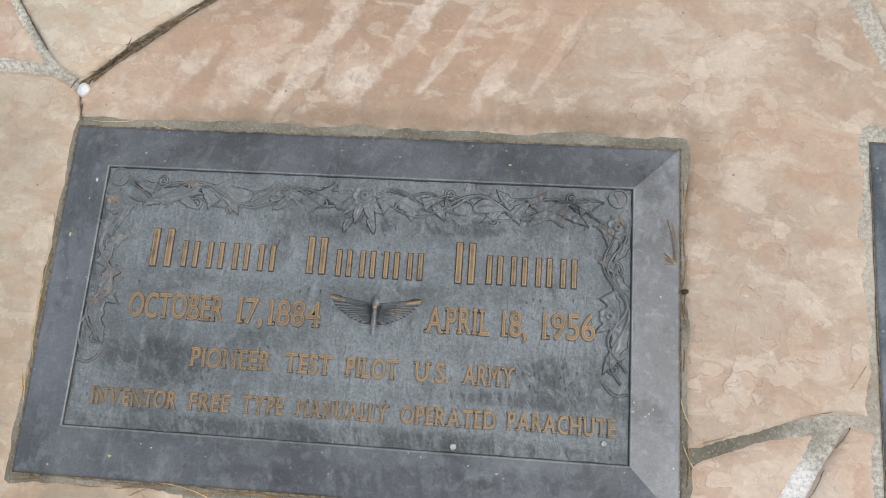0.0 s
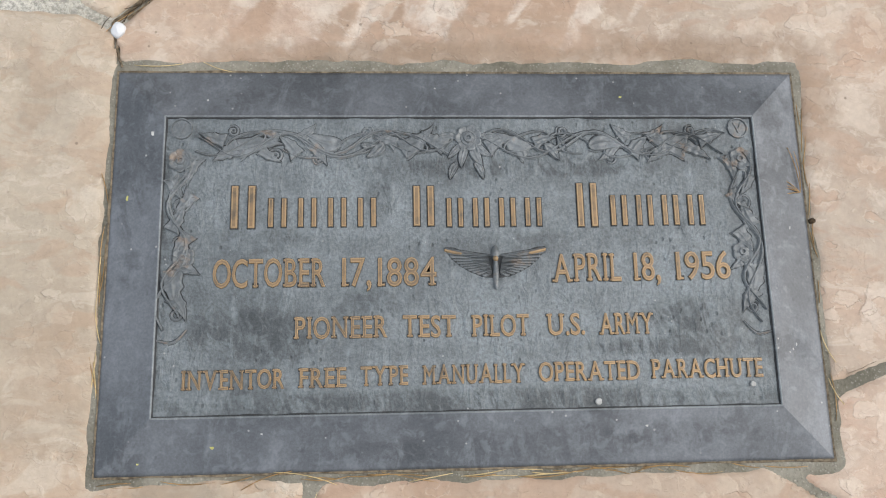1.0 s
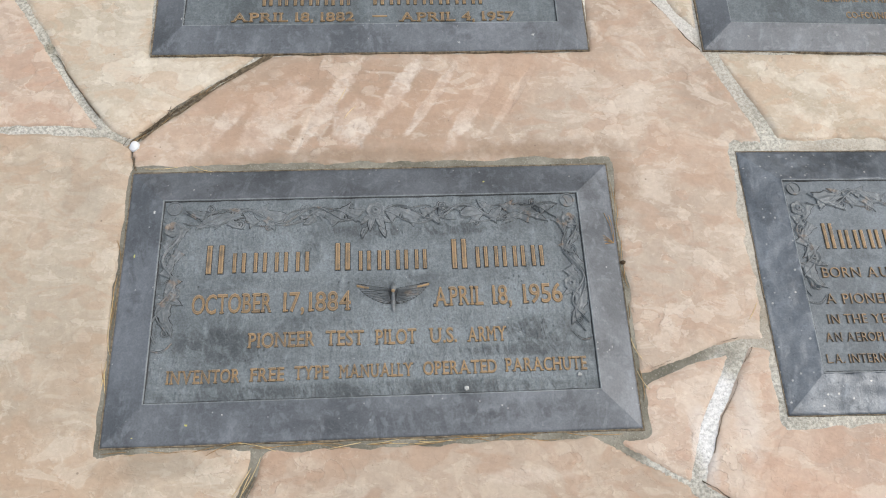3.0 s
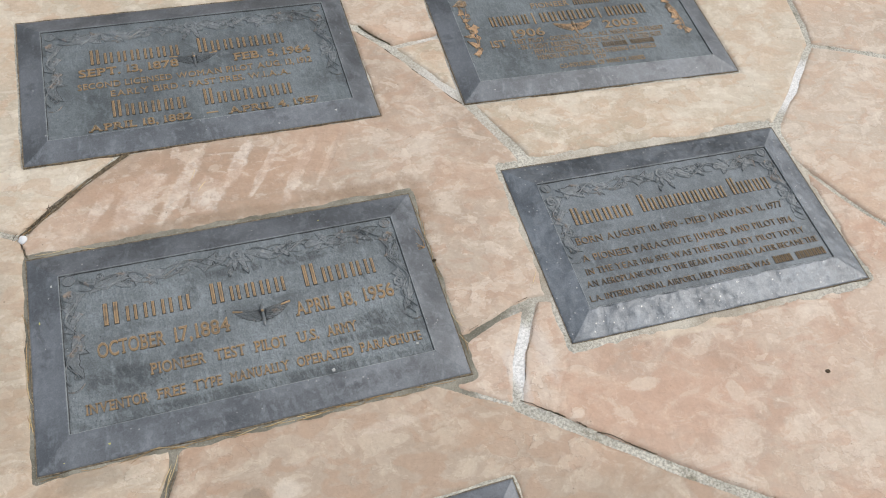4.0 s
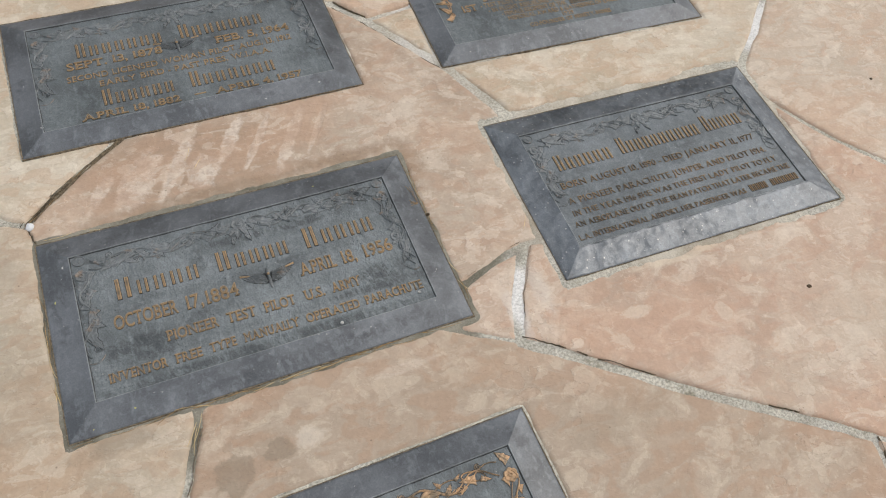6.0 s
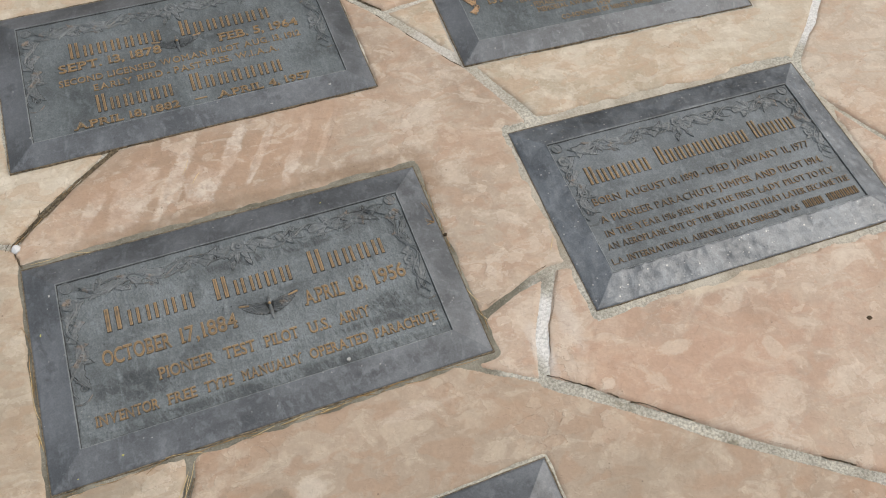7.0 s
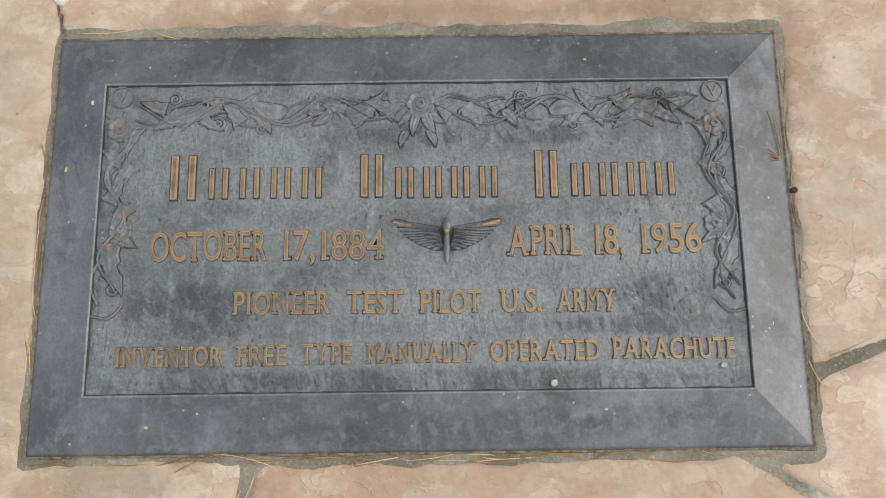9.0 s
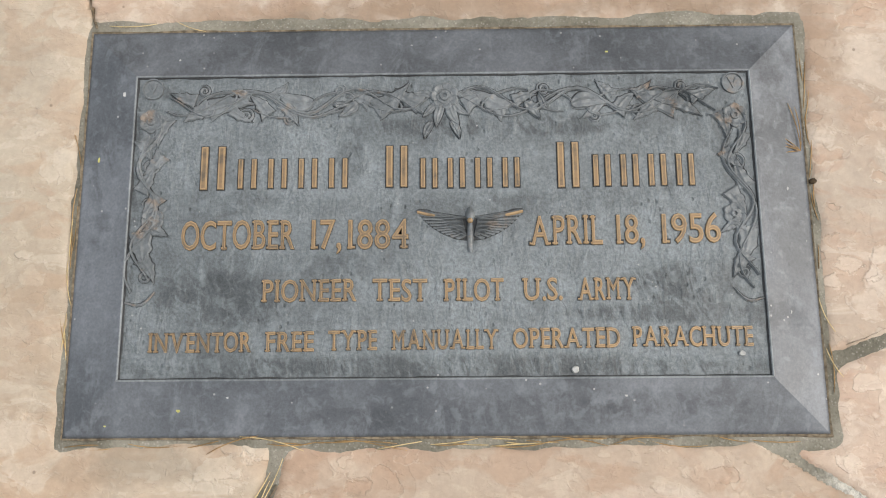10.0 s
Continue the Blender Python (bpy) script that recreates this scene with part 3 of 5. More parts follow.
STEM_ENDS = {
    "A": ((0.05, 0, BOTH), (0.95, 0, BOTH)), "B": ((0.1, 0, LEFT), (0.1, 1, LEFT)), "D": ((0.1, 0, LEFT), (0.1, 1, LEFT)), "E": ((0.12, 0, LEFT), (0.12, 1, LEFT)),
    "F": ((0.14, 0, BOTH), (0.14, 1, LEFT)), "G": ((0.9, 0, RIGHT),), "H": ((0.08, 0, BOTH), (0.08, 1, BOTH), (0.92, 0, BOTH), (0.92, 1, BOTH)), "I": ((0.5, 0, BOTH), (0.5, 1, BOTH)),
    "J": ((0.8, 1, BOTH),), "K": ((0.1, 0, BOTH), (0.1, 1, BOTH), (0.92, 0, BOTH), (0.88, 1, BOTH)), "L": ((0.14, 0, LEFT), (0.14, 1, BOTH)),
    "M": ((0.05, 0, BOTH), (0.95, 0, BOTH), (0.07, 1, LEFT), (0.93, 1, RIGHT)), "N": ((0.08, 0, BOTH), (0.08, 1, LEFT), (0.92, 1, BOTH)), "P": ((0.12, 0, BOTH), (0.12, 1, LEFT)),
    "R": ((0.1, 0, BOTH), (0.1, 1, LEFT)), "T": ((0.5, 0, BOTH),), "U": ((0.08, 1, BOTH), (0.92, 1, BOTH)), "V": ((0.05, 1, BOTH), (0.95, 1, BOTH)),
    "W": ((0.05, 1, BOTH), (0.95, 1, BOTH)), "X": ((0.06, 0, BOTH), (0.06, 1, BOTH), (0.94, 0, BOTH), (0.94, 1, BOTH)), "Y": ((0.5, 0, BOTH), (0.05, 1, BOTH), (0.95, 1, BOTH)),
    "1": ((0.78, 0, BOTH),), "4": ((0.72, 0, BOTH),),
}


@functools.lru_cache(maxsize=None)
def letter(ch, weight, soft):
    """One letter with small slab feet: points, faces, its left and right ends."""
    me = glyphs(ch, weight if ch not in "MWN" else min(weight, 0.0), soft if ch not in "MWN" else soft * 0.5)
    co = np.empty(len(me.vertices) * 3, np.float32)
    me.vertices.foreach_get("co", co)
    pts = [tuple(p) for p in co.reshape(-1, 3).tolist()]
    faces = [tuple(p.vertices) for p in me.polygons]
    bpy.data.meshes.remove(me)
    lo, hi = min(p[0] for p in pts), max(p[0] for p in pts)
    zs = [p[2] for p in pts]
    z0, z1 = min(zs), max(zs)
    for at, head, (left, right) in STEM_ENDS.get(ch, ()):
        x, t = lo + (hi - lo) * at, 0.030 + weight
        y0, y1 = (CAP - 2 * t, CAP + weight) if head else (-weight, 2 * t)
        x0, x1 = x - 0.115 * left - weight, x + 0.115 * right + weight
        n = len(pts)
        pts += [(x0, y0, z0), (x1, y0, z0), (x1, y1, z0), (x0, y1, z0)]
        k = min(soft, 0.01)
        pts += [(x0 + k, y0 + k, z1 - 0.0006), (x1 - k, y0 + k, z1 - 0.0006), (x1 - k, y1 - k, z1 - 0.0006), (x0 + k, y1 - k, z1 - 0.0006)]
        faces += [(n + i, n + (i + 1) % 4, n + 4 + (i + 1) % 4, n + 4 + i) for i in range(4)] + [(n + 4, n + 5, n + 6, n + 7)]
    return pts, faces, min(p[0] for p in pts), max(p[0] for p in pts)


def worded(name, text, x0, x1, y, h, low, high, weight, soft, material, parent, gap=0.075):
    """Letters set side by side into x0..x1, standing on y, h high, as one mesh."""
    places, cursor = [], 0.0
    for ch in text:
        if ch == " ":
            cursor += 0.30
            continue
        pts, faces, lo, hi = letter(ch, weight, soft)
        _, _, l0, h0 = letter(ch, 0.0, 0.0)
        places.append((pts, faces, cursor - l0))
        cursor += h0 - l0 + gap
    span = cursor - gap
    sx, sy = (x1 - x0) / span, h / CAP
    verts, polys = [], []
    rnd = random.Random(text)
    for pts, faces, shift in places:
        n = len(verts)
        zs = [p[2] for p in pts]
        z0, z1 = min(zs), max(zs)
        lift = rnd.uniform(-0.012, 0.012)
        verts += [((p[0] + shift) * sx + x0, (p[1] + lift) * sy + y, low + (p[2] - z0) / max(z1 - z0, 1e-6) * (high - low)) for p in pts]
        polys += [tuple(i + n for i in f) for f in faces]
    me = bpy.data.meshes.new(name)
    me.from_pydata(verts, [], polys)
    me.materials.append(material)
    ob = new(name, me)
    ob.parent = parent
    return ob


def inscription(parent, text, x0, x1, y, h, outline=True, rise=0.0021, face=GOLD):
    bold = 0.0 if h > 0.022 else 0.003 if h > 0.0175 else -0.012
    ob = worded("inscription", text, x0, x1, y, h, FIELD - 0.0006, FIELD + rise, bold, 0.012, face, parent)
    ob["label"] = "raised letters of rubbed golden bronze"
    if h > 0.0175:
        worded("letter_grime", text, x0, x1, y, h, FIELD - 0.0006, FIELD + 0.0003, 0.022, 0.0, DIRT_SHADE, ob)
    if outline:
        worded("letter_core", text, x0, x1, y, h, FIELD, FIELD + rise + 0.00025, -0.022 if h > 0.022 else -0.030, 0.0, UMBER, ob)
    return ob


def bar_bm(x0, x1, y0, y1, z0, z1, soft=0.0004):
    bm = bmesh.new()
    lower = [bm.verts.new(p) for p in ((x0, y0, z0), (x1, y0, z0), (x1, y1, z0), (x0, y1, z0))]
    mid = [bm.verts.new((v.co.x, v.co.y, z1 - soft)) for v in lower]
    up = [bm.verts.new(p) for p in ((x0 + soft, y0 + soft, z1), (x1 - soft, y0 + soft, z1), (x1 - soft, y1 - soft, z1), (x0 + soft, y1 - soft, z1))]
    for a, b in ((lower, mid), (mid, up)):
        for i in range(4):
            bm.faces.new((a[i], a[(i + 1) % 4], b[(i + 1) % 4], b[i]))
    bm.faces.new(up)
    return bm


def bars(parent, x0, x1, n, y, h, first=0.0, rise=0.0021):
    """A word that is not spelled out: n pairs of plain raised bars. first: the height of a taller first pair."""
    pitch = (x1 - x0) / n
    for i in range(n):
        tall = first if first and i == 0 else h
        wide = min(pitch * 0.19, tall * 0.15)
        for side in (-1, 1):
            mid = x0 + pitch * (i + 0.5 + 0.22 * side)
            bar = part("name_bar", bar_bm(mid - wide / 2, mid + wide / 2, y, y + tall, FIELD - 0.001, FIELD + rise), GOLD, parent)
            part("bar_grime", bar_bm(mid - wide / 2 - 0.0011, mid + wide / 2 + 0.0011, y - 0.0011, y + tall + 0.0011, FIELD - 0.001, FIELD + 0.00045, 0.0002), DIRT_SHADE, bar)
            rim = wide * 0.26
            part("bar_core", bar_bm(mid - wide / 2 + rim, mid + wide / 2 - rim, y + rim, y + tall - rim, FIELD, FIELD + rise + 0.00025, 0.0001), UMBER, bar)


# ---- vine relief ----
def ribbon(bm, pts, r, z=FIELD, lift=0.0016, even=False):
    """A half-round stem along a line of points."""
    rings = []
    n = len(pts)
    for i, p in enumerate(pts):
        a, b = Vector(pts[max(i - 1, 0)]), Vector(pts[min(i + 1, n - 1)])
        d = (b - a).normalized()
        side = Vector((-d.y, d.x))
        rr = r if even else r * (0.55 + 0.45 * math.sin(math.pi * min(1, (i + 0.6) / n)))
        ring = []
        for k in range(5):
            an = math.pi * k / 4
            off = side * (rr * math.cos(an))
            ring.append(bm.verts.new((p[0] + off.x, p[1] + off.y, z - 0.0005 + (lift + 0.0005) * math.sin(an))))
        rings.append(ring)
        if not even:
            for c, k in ((1.75, 0), (-1.75, 4)):
                ring.append(bm.verts.new((p[0] + side.x * rr * c, p[1] + side.y * rr * c, z + 0.00035)))
    for a, b in zip(rings, rings[1:]):
        for k in range(4):
            bm.faces.new((a[k], a[k + 1], b[k + 1], b[k]))
        if not even:
            for k, e in ((5, 0), (6, 4)):
                bm.faces.new((a[k], a[e], b[e], b[k])).material_index = 1


def wave(x0, y0, x1, y1, amp, turns, phase=0.0, n=26):
    d = Vector((x1 - x0, y1 - y0))
    side = Vector((-d.y, d.x)).normalized()
    out = []
    for i in range(n + 1):
        q = i / n
        p = Vector((x0, y0)) + d * q + side * amp * math.sin(phase + turns * math.tau * q)
        out.append((p.x, p.y))
    return out


def curl(x, y, r, start, way=1, turns=1.6, n=26):
    return [(x + r * (1 - 0.8 * i / n) * math.cos(start + way * turns * math.tau * i / n),
             y + r * (1 - 0.8 * i / n) * math.sin(start + way * turns * math.tau * i / n)) for i in range(n + 1)]


def leaf_bm(x, y, size, turn, lobes=5, seed=0, lift=0.0024):
    """A pointed, barbed leaf: raised midrib, sunken halves, lifted ragged rim."""
    rnd = random.Random(seed)
    size *= 1.12
    bm = bmesh.new()
    shape = [(1.40, 0.0), (1.02, 0.15), (0.72, 0.34), (0.42, 0.42), (0.22, 0.62), (-0.05, 0.55), (-0.32, 0.62), (-0.78, 0.80), (-0.62, 0.42), (-0.45, 0.10)]
    if lobes < 4:
        shape = [(1.3, 0.0), (0.9, 0.22), (0.5, 0.36), (0.1, 0.42), (-0.25, 0.40), (-0.5, 0.30), (-0.7, 0.12)]
    c, s = math.cos(turn), math.sin(turn)
    bend = rnd.uniform(-0.45, 0.45)
    coarse, shape = shape, []
    for k in range(len(coarse) - 1):
        pts = [Vector(coarse[max(k - 1, 0)]), Vector(coarse[k]), Vector(coarse[k + 1]), Vector(coarse[min(k + 2, len(coarse) - 1)])]
        for f in (0.0, 0.34, 0.67):
            v = 0.5 * (2 * pts[1] + (pts[2] - pts[0]) * f + (2 * pts[0] - 5 * pts[1] + 4 * pts[2] - pts[3]) * f * f + (3 * pts[1] - 3 * pts[2] + pts[3] - pts[0]) * f ** 3)
            shape.append((v.x, max(v.y, 0.0) * (0.8 if lobes > 3 else 1)))
    shape.append(coarse[-1])
    pulse = rnd.uniform(0, 6)

    def at(u, v, z):
        v = v + bend * u * u * 0.5
        u, v = u * size, v * size
        return bm.verts.new((x + u * c - v * s, y + u * s + v * c, FIELD + z))

    n = len(shape)
    rib = [at(u * 0.98, 0, lift * (0.55 + 0.45 * math.sin(math.pi * (k + 1) / (n + 1)))) for k, (u, v) in enumerate(shape)]
    for sgn in (-1, 1):
        stretch = rnd.uniform(0.75, 1.15)
        lines = [rib]
        for f, z in ((0.10, 0.72), (0.5, 0.62), (0.84, 0.95), (0.96, 0.8), (1.0, -0.15)):
            lines.append([at(u, sgn * (v * stretch * f + 0.006), lift * z * (1.0 + 0.22 * math.sin(k * 0.9 + pulse) * (z > 0)) * (0.75 if sgn > 0 else 1)) for k, (u, v) in enumerate(shape)])
        lines.append([at(u * 1.09, sgn * (v * stretch * 1.10 + 0.05), 0.00038) for k, (u, v) in enumerate(shape)])
        for row, (a, b) in enumerate(zip(lines, lines[1:])):
            for k in range(n - 1):
                bm.faces.new((a[k], a[k + 1], b[k + 1], b[k])).material_index = 1 if row == 5 else 0
    return bm


def flower_bm(x, y, size, petals=6, lift=0.0028):
    bm = bmesh.new()
    n = petals * 8
    rings = []
    for f, z in ((1.0, -0.0004), (0.97, 0.8), (0.88, 1.0), (0.6, 0.45), (0.36, 0.55), (0.30, 1.1), (0.18, 1.15), (0.1, 0.5)):
        ring = []
        for i in range(n):
            a = math.tau * i / n
            wob = 1 - 0.17 * (1 - abs(math.sin(a * petals / 2))) if f > 0.5 else 1
            crease = 1 - 0.45 * (1 - abs(math.sin(a * petals / 2))) ** 3 if 0.4 < f < 0.95 else 1
            ring.append(bm.verts.new((x + size * f * wob * math.cos(a), y + size * f * wob * math.sin(a), FIELD + (z if z < 0 else lift * z * crease))))
        rings.append(ring)
    for a, b in zip(rings, rings[1:]):
        for i in range(n):
            bm.faces.new((a[i], a[(i + 1) % n], b[(i + 1) % n], b[i]))
    bm.faces.new(rings[-1])
    return bm


def medallion(parent, x, y, r, mat, letter=True):
    bm = bmesh.new()
    n = 32
    rings = []
    for f, z in ((1.0, -0.0004), (0.97, 0.0020), (0.86, 0.0021), (0.80, 0.0004), (0.0001, 0.0005)):
        rings.append([bm.verts.new((x + r * f * math.cos(math.tau * i / n) * (1 + 0.03 * math.sin(i * 2.4)), y + r * f * math.sin(math.tau * i / n), FIELD + z)) for i in range(n)])
    for a, b in zip(rings, rings[1:]):
        for i in range(n):
            bm.faces.new((a[i], a[(i + 1) % n], b[(i + 1) % n], b[i]))
    disc = part("medallion", bm, mat, parent, "small round cast boss with a raised initial")
    if letter:
        me = glyphs("V", 0.0, 0.008)
        seat(me, x - r * 0.42, x + r * 0.42, y - r * 0.45, r * 0.95, FIELD, FIELD + 0.0017, extent(me, 0))
        me.materials.append(mat)
        ob = new("raised_letter", me)
        ob.parent = disc


def vine_border(parent, hw, ht, drop, mat, seed=0, full=True, leafy=1.0):
    """A flowering vine along the field's top and down both sides. hw: half the width, ht: the top, drop: how far the sides hang."""
    rnd = random.Random(seed)
    yt = ht - 0.030
    bm = bmesh.new()
    for sgn in (-1, 1):
        ribbon(bm, wave(sgn * 0.018, yt + 0.004, sgn * (hw - 0.034), yt - 0.002, 0.0120, 2.6, 0.3), 0.0014, lift=0.0034)
        ribbon(bm, wave(sgn * 0.018, yt - 0.003, sgn * (hw - 0.030), yt + 0.002, 0.0135, 2.0, 2.4), 0.0013, lift=0.0030)
        ribbon(bm, wave(sgn * 0.012, yt + 0.006, sgn * 0.060, yt + 0.002, 0.011, 0.5, 0), 0.0011)
        for cx, cy, r, st in ((0.100, yt + 0.013, 0.0065, 2.0), (0.192, yt - 0.012, 0.0075, 0.5), (0.150, yt - 0.016, 0.0060, 3.6), (0.235, yt + 0.014, 0.006, 1.0)):
            if cx < hw - 0.05:
                ribbon(bm, curl(sgn * cx, cy, r, st if sgn > 0 else math.pi - st, sgn), 0.0012)
        # the hanging sides
        xs = sgn * (hw - 0.017)
        ribbon(bm, wave(xs, ht - 0.040, xs + sgn * 0.004, ht - 0.040 - drop, 0.0105, 2.1, 0.4), 0.0016, lift=0.0034)
        ribbon(bm, wave(xs - sgn * 0.004, ht - 0.060, xs + sgn * 0.009, ht - 0.052 - drop, 0.0120, 1.5, 3.0), 0.0014, lift=0.0030)
        for f, r in ((0.32, 0.0095), (0.55, 0.006), (0.98, 0.007)):
            ribbon(bm, curl(xs - sgn * 0.001, ht - 0.040 - drop * f, r, rnd.uniform(0, 6), sgn), 0.0011)
        ribbon(bm, [(xs - sgn * 0.012 + sgn * 0.004 * k, ht - 0.048 - drop * 1.02 - 0.006 * math.sin(k * 0.55) - 0.002 * k) for k in range(8)], 0.0011)
    part("vine_stem", bm, mat, parent, smooth=True)
    for sgn in (-1, 1):
        for cx, cy, a, b, lean in ((0.062, 0.002, 0.024, 0.0085, 0.35), (0.108, 0.000, 0.022, 0.0100, -0.25), (0.168, -0.002, 0.026, 0.0110, 0.3), (0.222, 0.003, 0.020, 0.0080, -0.3)):
            if cx < hw - 0.06:
                c, q = math.cos(lean), math.sin(lean)
                bm = bmesh.new()
                ribbon(bm, [(sgn * (cx + a * math.cos(k * math.tau / 28) * c - b * math.sin(k * math.tau / 28) * q), yt + cy + a * math.cos(k * math.tau / 28) * q + b * math.sin(k * math.tau / 28) * c) for k in range(25)], 0.0011, lift=0.0026)
                part("tendril", bm, mat, parent, smooth=True)
    for sgn in (-1, 1):
        for x, dy, size, turn in ((0.140, 0.000, 0.0165, 0.15), (0.088, -0.006, 0.0100, -0.8)):
            part("pod", leaf_bm(sgn * x, yt + dy, size, turn if sgn > 0 else math.pi - turn, 3, int(x * 999), 0.0036), mat, parent, smooth=True)
    spots = [(0.030, 0.002, 0.0125, 0.5), (0.052, -0.001, 0.0170, 2.6), (0.078, 0.004, 0.0100, 0.4), (0.150, -0.008, 0.0110, -2.2), (0.176, -0.003, 0.0120, 0.9), (0.196, 0.010, 0.0090, 0.5), (0.214, 0.000, 0.0185, 2.9), (0.238, -0.007, 0.0120, -0.5), (0.162, 0.010, 0.0095, 2.4), (0.200, -0.011, 0.0100, -2.5), (0.252, 0.006, 0.0110, 0.3)]
    for sgn in (-1, 1):
        for x, dy, size, turn in spots:
            if x < hw - 0.045:
                part("leaf", leaf_bm(sgn * x, yt + dy, size * leafy, turn if sgn > 0 else math.pi - turn, 5, rnd.randrange(999)), mat, parent, smooth=True)
        part("bud", leaf_bm(sgn * 0.100, yt - 0.002, 0.0085, 1.0 * sgn + 1.0, 3, rnd.randrange(99), 0.0034), mat, parent)
        for k in (-1, 1):
            part("leaf", leaf_bm(k * 0.013 * 1.0, yt - 0.026, 0.0085, -math.pi / 2 + k * 0.5, 1, k + 7), mat, parent) if sgn > 0 else None
        xs = sgn * (hw - 0.017)
        for f, dx, size, turn in ((0.08, -0.010, 0.0125, -1.2), (0.42, 0.003, 0.0125, 2.0), (0.55, -0.004, 0.0120, -1.0), (0.80, 0.004, 0.0160, -1.7), (0.92, -0.003, 0.0110, -2.2), (0.20, 0.006, 0.0105, -2.0), (0.30, -0.007, 0.0110, -0.9), (0.70, -0.008, 0.0100, -2.6)):
            part("leaf", leaf_bm(xs + sgn * dx, ht - 0.040 - drop * f, size * leafy, turn if sgn > 0 else math.pi - turn, 5, rnd.randrange(999)), mat, parent, smooth=True)
        part("flower", flower_bm(xs + sgn * 0.001, ht - 0.047, 0.0128), mat, parent)
        part("flower", flower_bm(xs - sgn * 0.006, ht - 0.040 - drop * 0.64, 0.0115), mat, parent)
        if full:
            medallion(parent, sgn * (hw - 0.0155), ht - 0.0135, 0.0112, mat)
        else:
            part("leaf", leaf_bm(sgn * (hw - 0.016), ht - 0.016, 0.011, 2.2 if sgn > 0 else 0.9, 5, 5), mat, parent, smooth=True)
    part("flower", flower_bm(0.003, yt + 0.006, 0.0145, 7), mat, parent)
    for turn, size in ((0.15, 0.0085), (3.0, 0.0085), (3.95, 0.0085), (5.45, 0.0085), (4.4, 0.0105), (5.05, 0.0105)):
        part("leaf", leaf_bm(0.003 + 0.019 * math.cos(turn), yt + 0.006 + 0.017 * math.sin(turn), size, turn, 2, int(turn * 50)), mat, parent, smooth=True)
    if full:
        medallion(parent, 0.003, yt + 0.006, 0.0080, mat)


# ---- winged propeller badge ----
def badge(parent, x, y, half, mat):
    """Two feathered wings either side of an upright two-bladed propeller."""
    for sgn in (-1, 1):
        bm = bmesh.new()
        nq, ns, feathers = 60, 14, 10
        rows = []
        for i in range(nq + 1):
            q = i / nq
            root_at = Vector((0.07 + 0.08 * (1 - q), 0.09 - 0.34 * q))
            fan = 1 - abs(math.sin(feathers * math.pi * q))
            # the lower outline sweeps from the wing's tip in to the propeller
            tip = Vector((0.14 + 0.86 * (1 - q) ** 0.72, 0.24 - 0.58 * q ** 0.62 + 0.03 * fan))
            row = []
            for k in range(ns + 1):
                s = k / ns
                p = root_at.lerp(tip, s)
                wide = 1 - abs(math.sin((feathers if s > 0.45 else feathers * 1.5) * math.pi * q))
                z = FIELD + 0.0013 + 0.0009 * (1 - s) - 0.0016 * wide ** 2 + (0.0007 if s <= 0.45 else 0) - (0.0016 if k == ns else 0)
                row.append(bm.verts.new((x + sgn * half * p.x, y + half * p.y, z)))
            rows.append(row)
        for u, v in zip(rows, rows[1:]):
            for k in range(ns):
                bm.faces.new((u[k], u[k + 1], v[k + 1], v[k]))
        ribbon(bm, [(x + sgn * half * (0.08 + 0.92 * k / 10), y + half * (0.09 + 0.15 * (k / 10) ** 1.6)) for k in range(11)], half * 0.032, FIELD, 0.0030)
        wing = part("wing", bm, mat, parent, "spread cast wing with rows of feathers")
        bm = bmesh.new()
        edge = [(0.0, 0.06), (0.5, 0.09), (0.98, 0.24), (0.88, 0.06), (0.70, -0.10), (0.50, -0.22), (0.28, -0.31), (0.05, -0.34)]
        top = [bm.verts.new((x + sgn * half * u, y + half * v, FIELD + 0.0003)) for u, v in edge]
        low = [bm.verts.new((x + sgn * half * u * 1.03, y + half * v * 1.05, FIELD - 0.0008)) for u, v in edge]
        bm.faces.new(top)
        for k in range(len(edge)):
            bm.faces.new((top[k], top[(k + 1) % len(edge)], low[(k + 1) % len(edge)], low[k]))
        part("wing_grime", bm, DIRT_SHADE, wing, "dark grime round the wing")
        bm = bmesh.new()
        ribbon(bm, [(x + sgn * half * (0.66 + 0.33 * k / 8), y + half * (0.07 + 0.15 * (0.63 + 0.36 * k / 8) ** 1.6)) for k in range(9)], half * 0.05, FIELD, 0.0032)
        part("wing_tip", bm, GOLD, wing, "rubbed golden wing tip", smooth=True)
    bm = bmesh.new()
    for way, length, wide in ((1, 0.26, 0.085), (-1, 0.60, 0.06)):
        last = None
        for k in range(9):
            q = k / 8
            wd = half * wide * (0.35 + 0.75 * math.sin(math.pi * min(1, 0.12 + q * 0.86)))
            py = y + half * 0.03 + way * half * length * q
            ring = [bm.verts.new((x + wd * math.cos(a), py, FIELD + 0.0006 + 0.003 * math.sin(a))) for a in (0, 0.8, 1.57, 2.3, math.pi)]
            if last:
                for i in range(4):
                    bm.faces.new((last[i], last[i + 1], ring[i + 1], ring[i]))
            last = ring
    part("propeller", bm, mat, parent, smooth=True)
    bm = bmesh.new()
    bmesh.ops.create_uvsphere(bm, u_segments=12, v_segments=6, radius=half * 0.055, matrix=Matrix.Translation((x, y + half * 0.03, FIELD + 0.003)))
    part("hub", bm, GOLD, parent, "small golden hub", smooth=True)


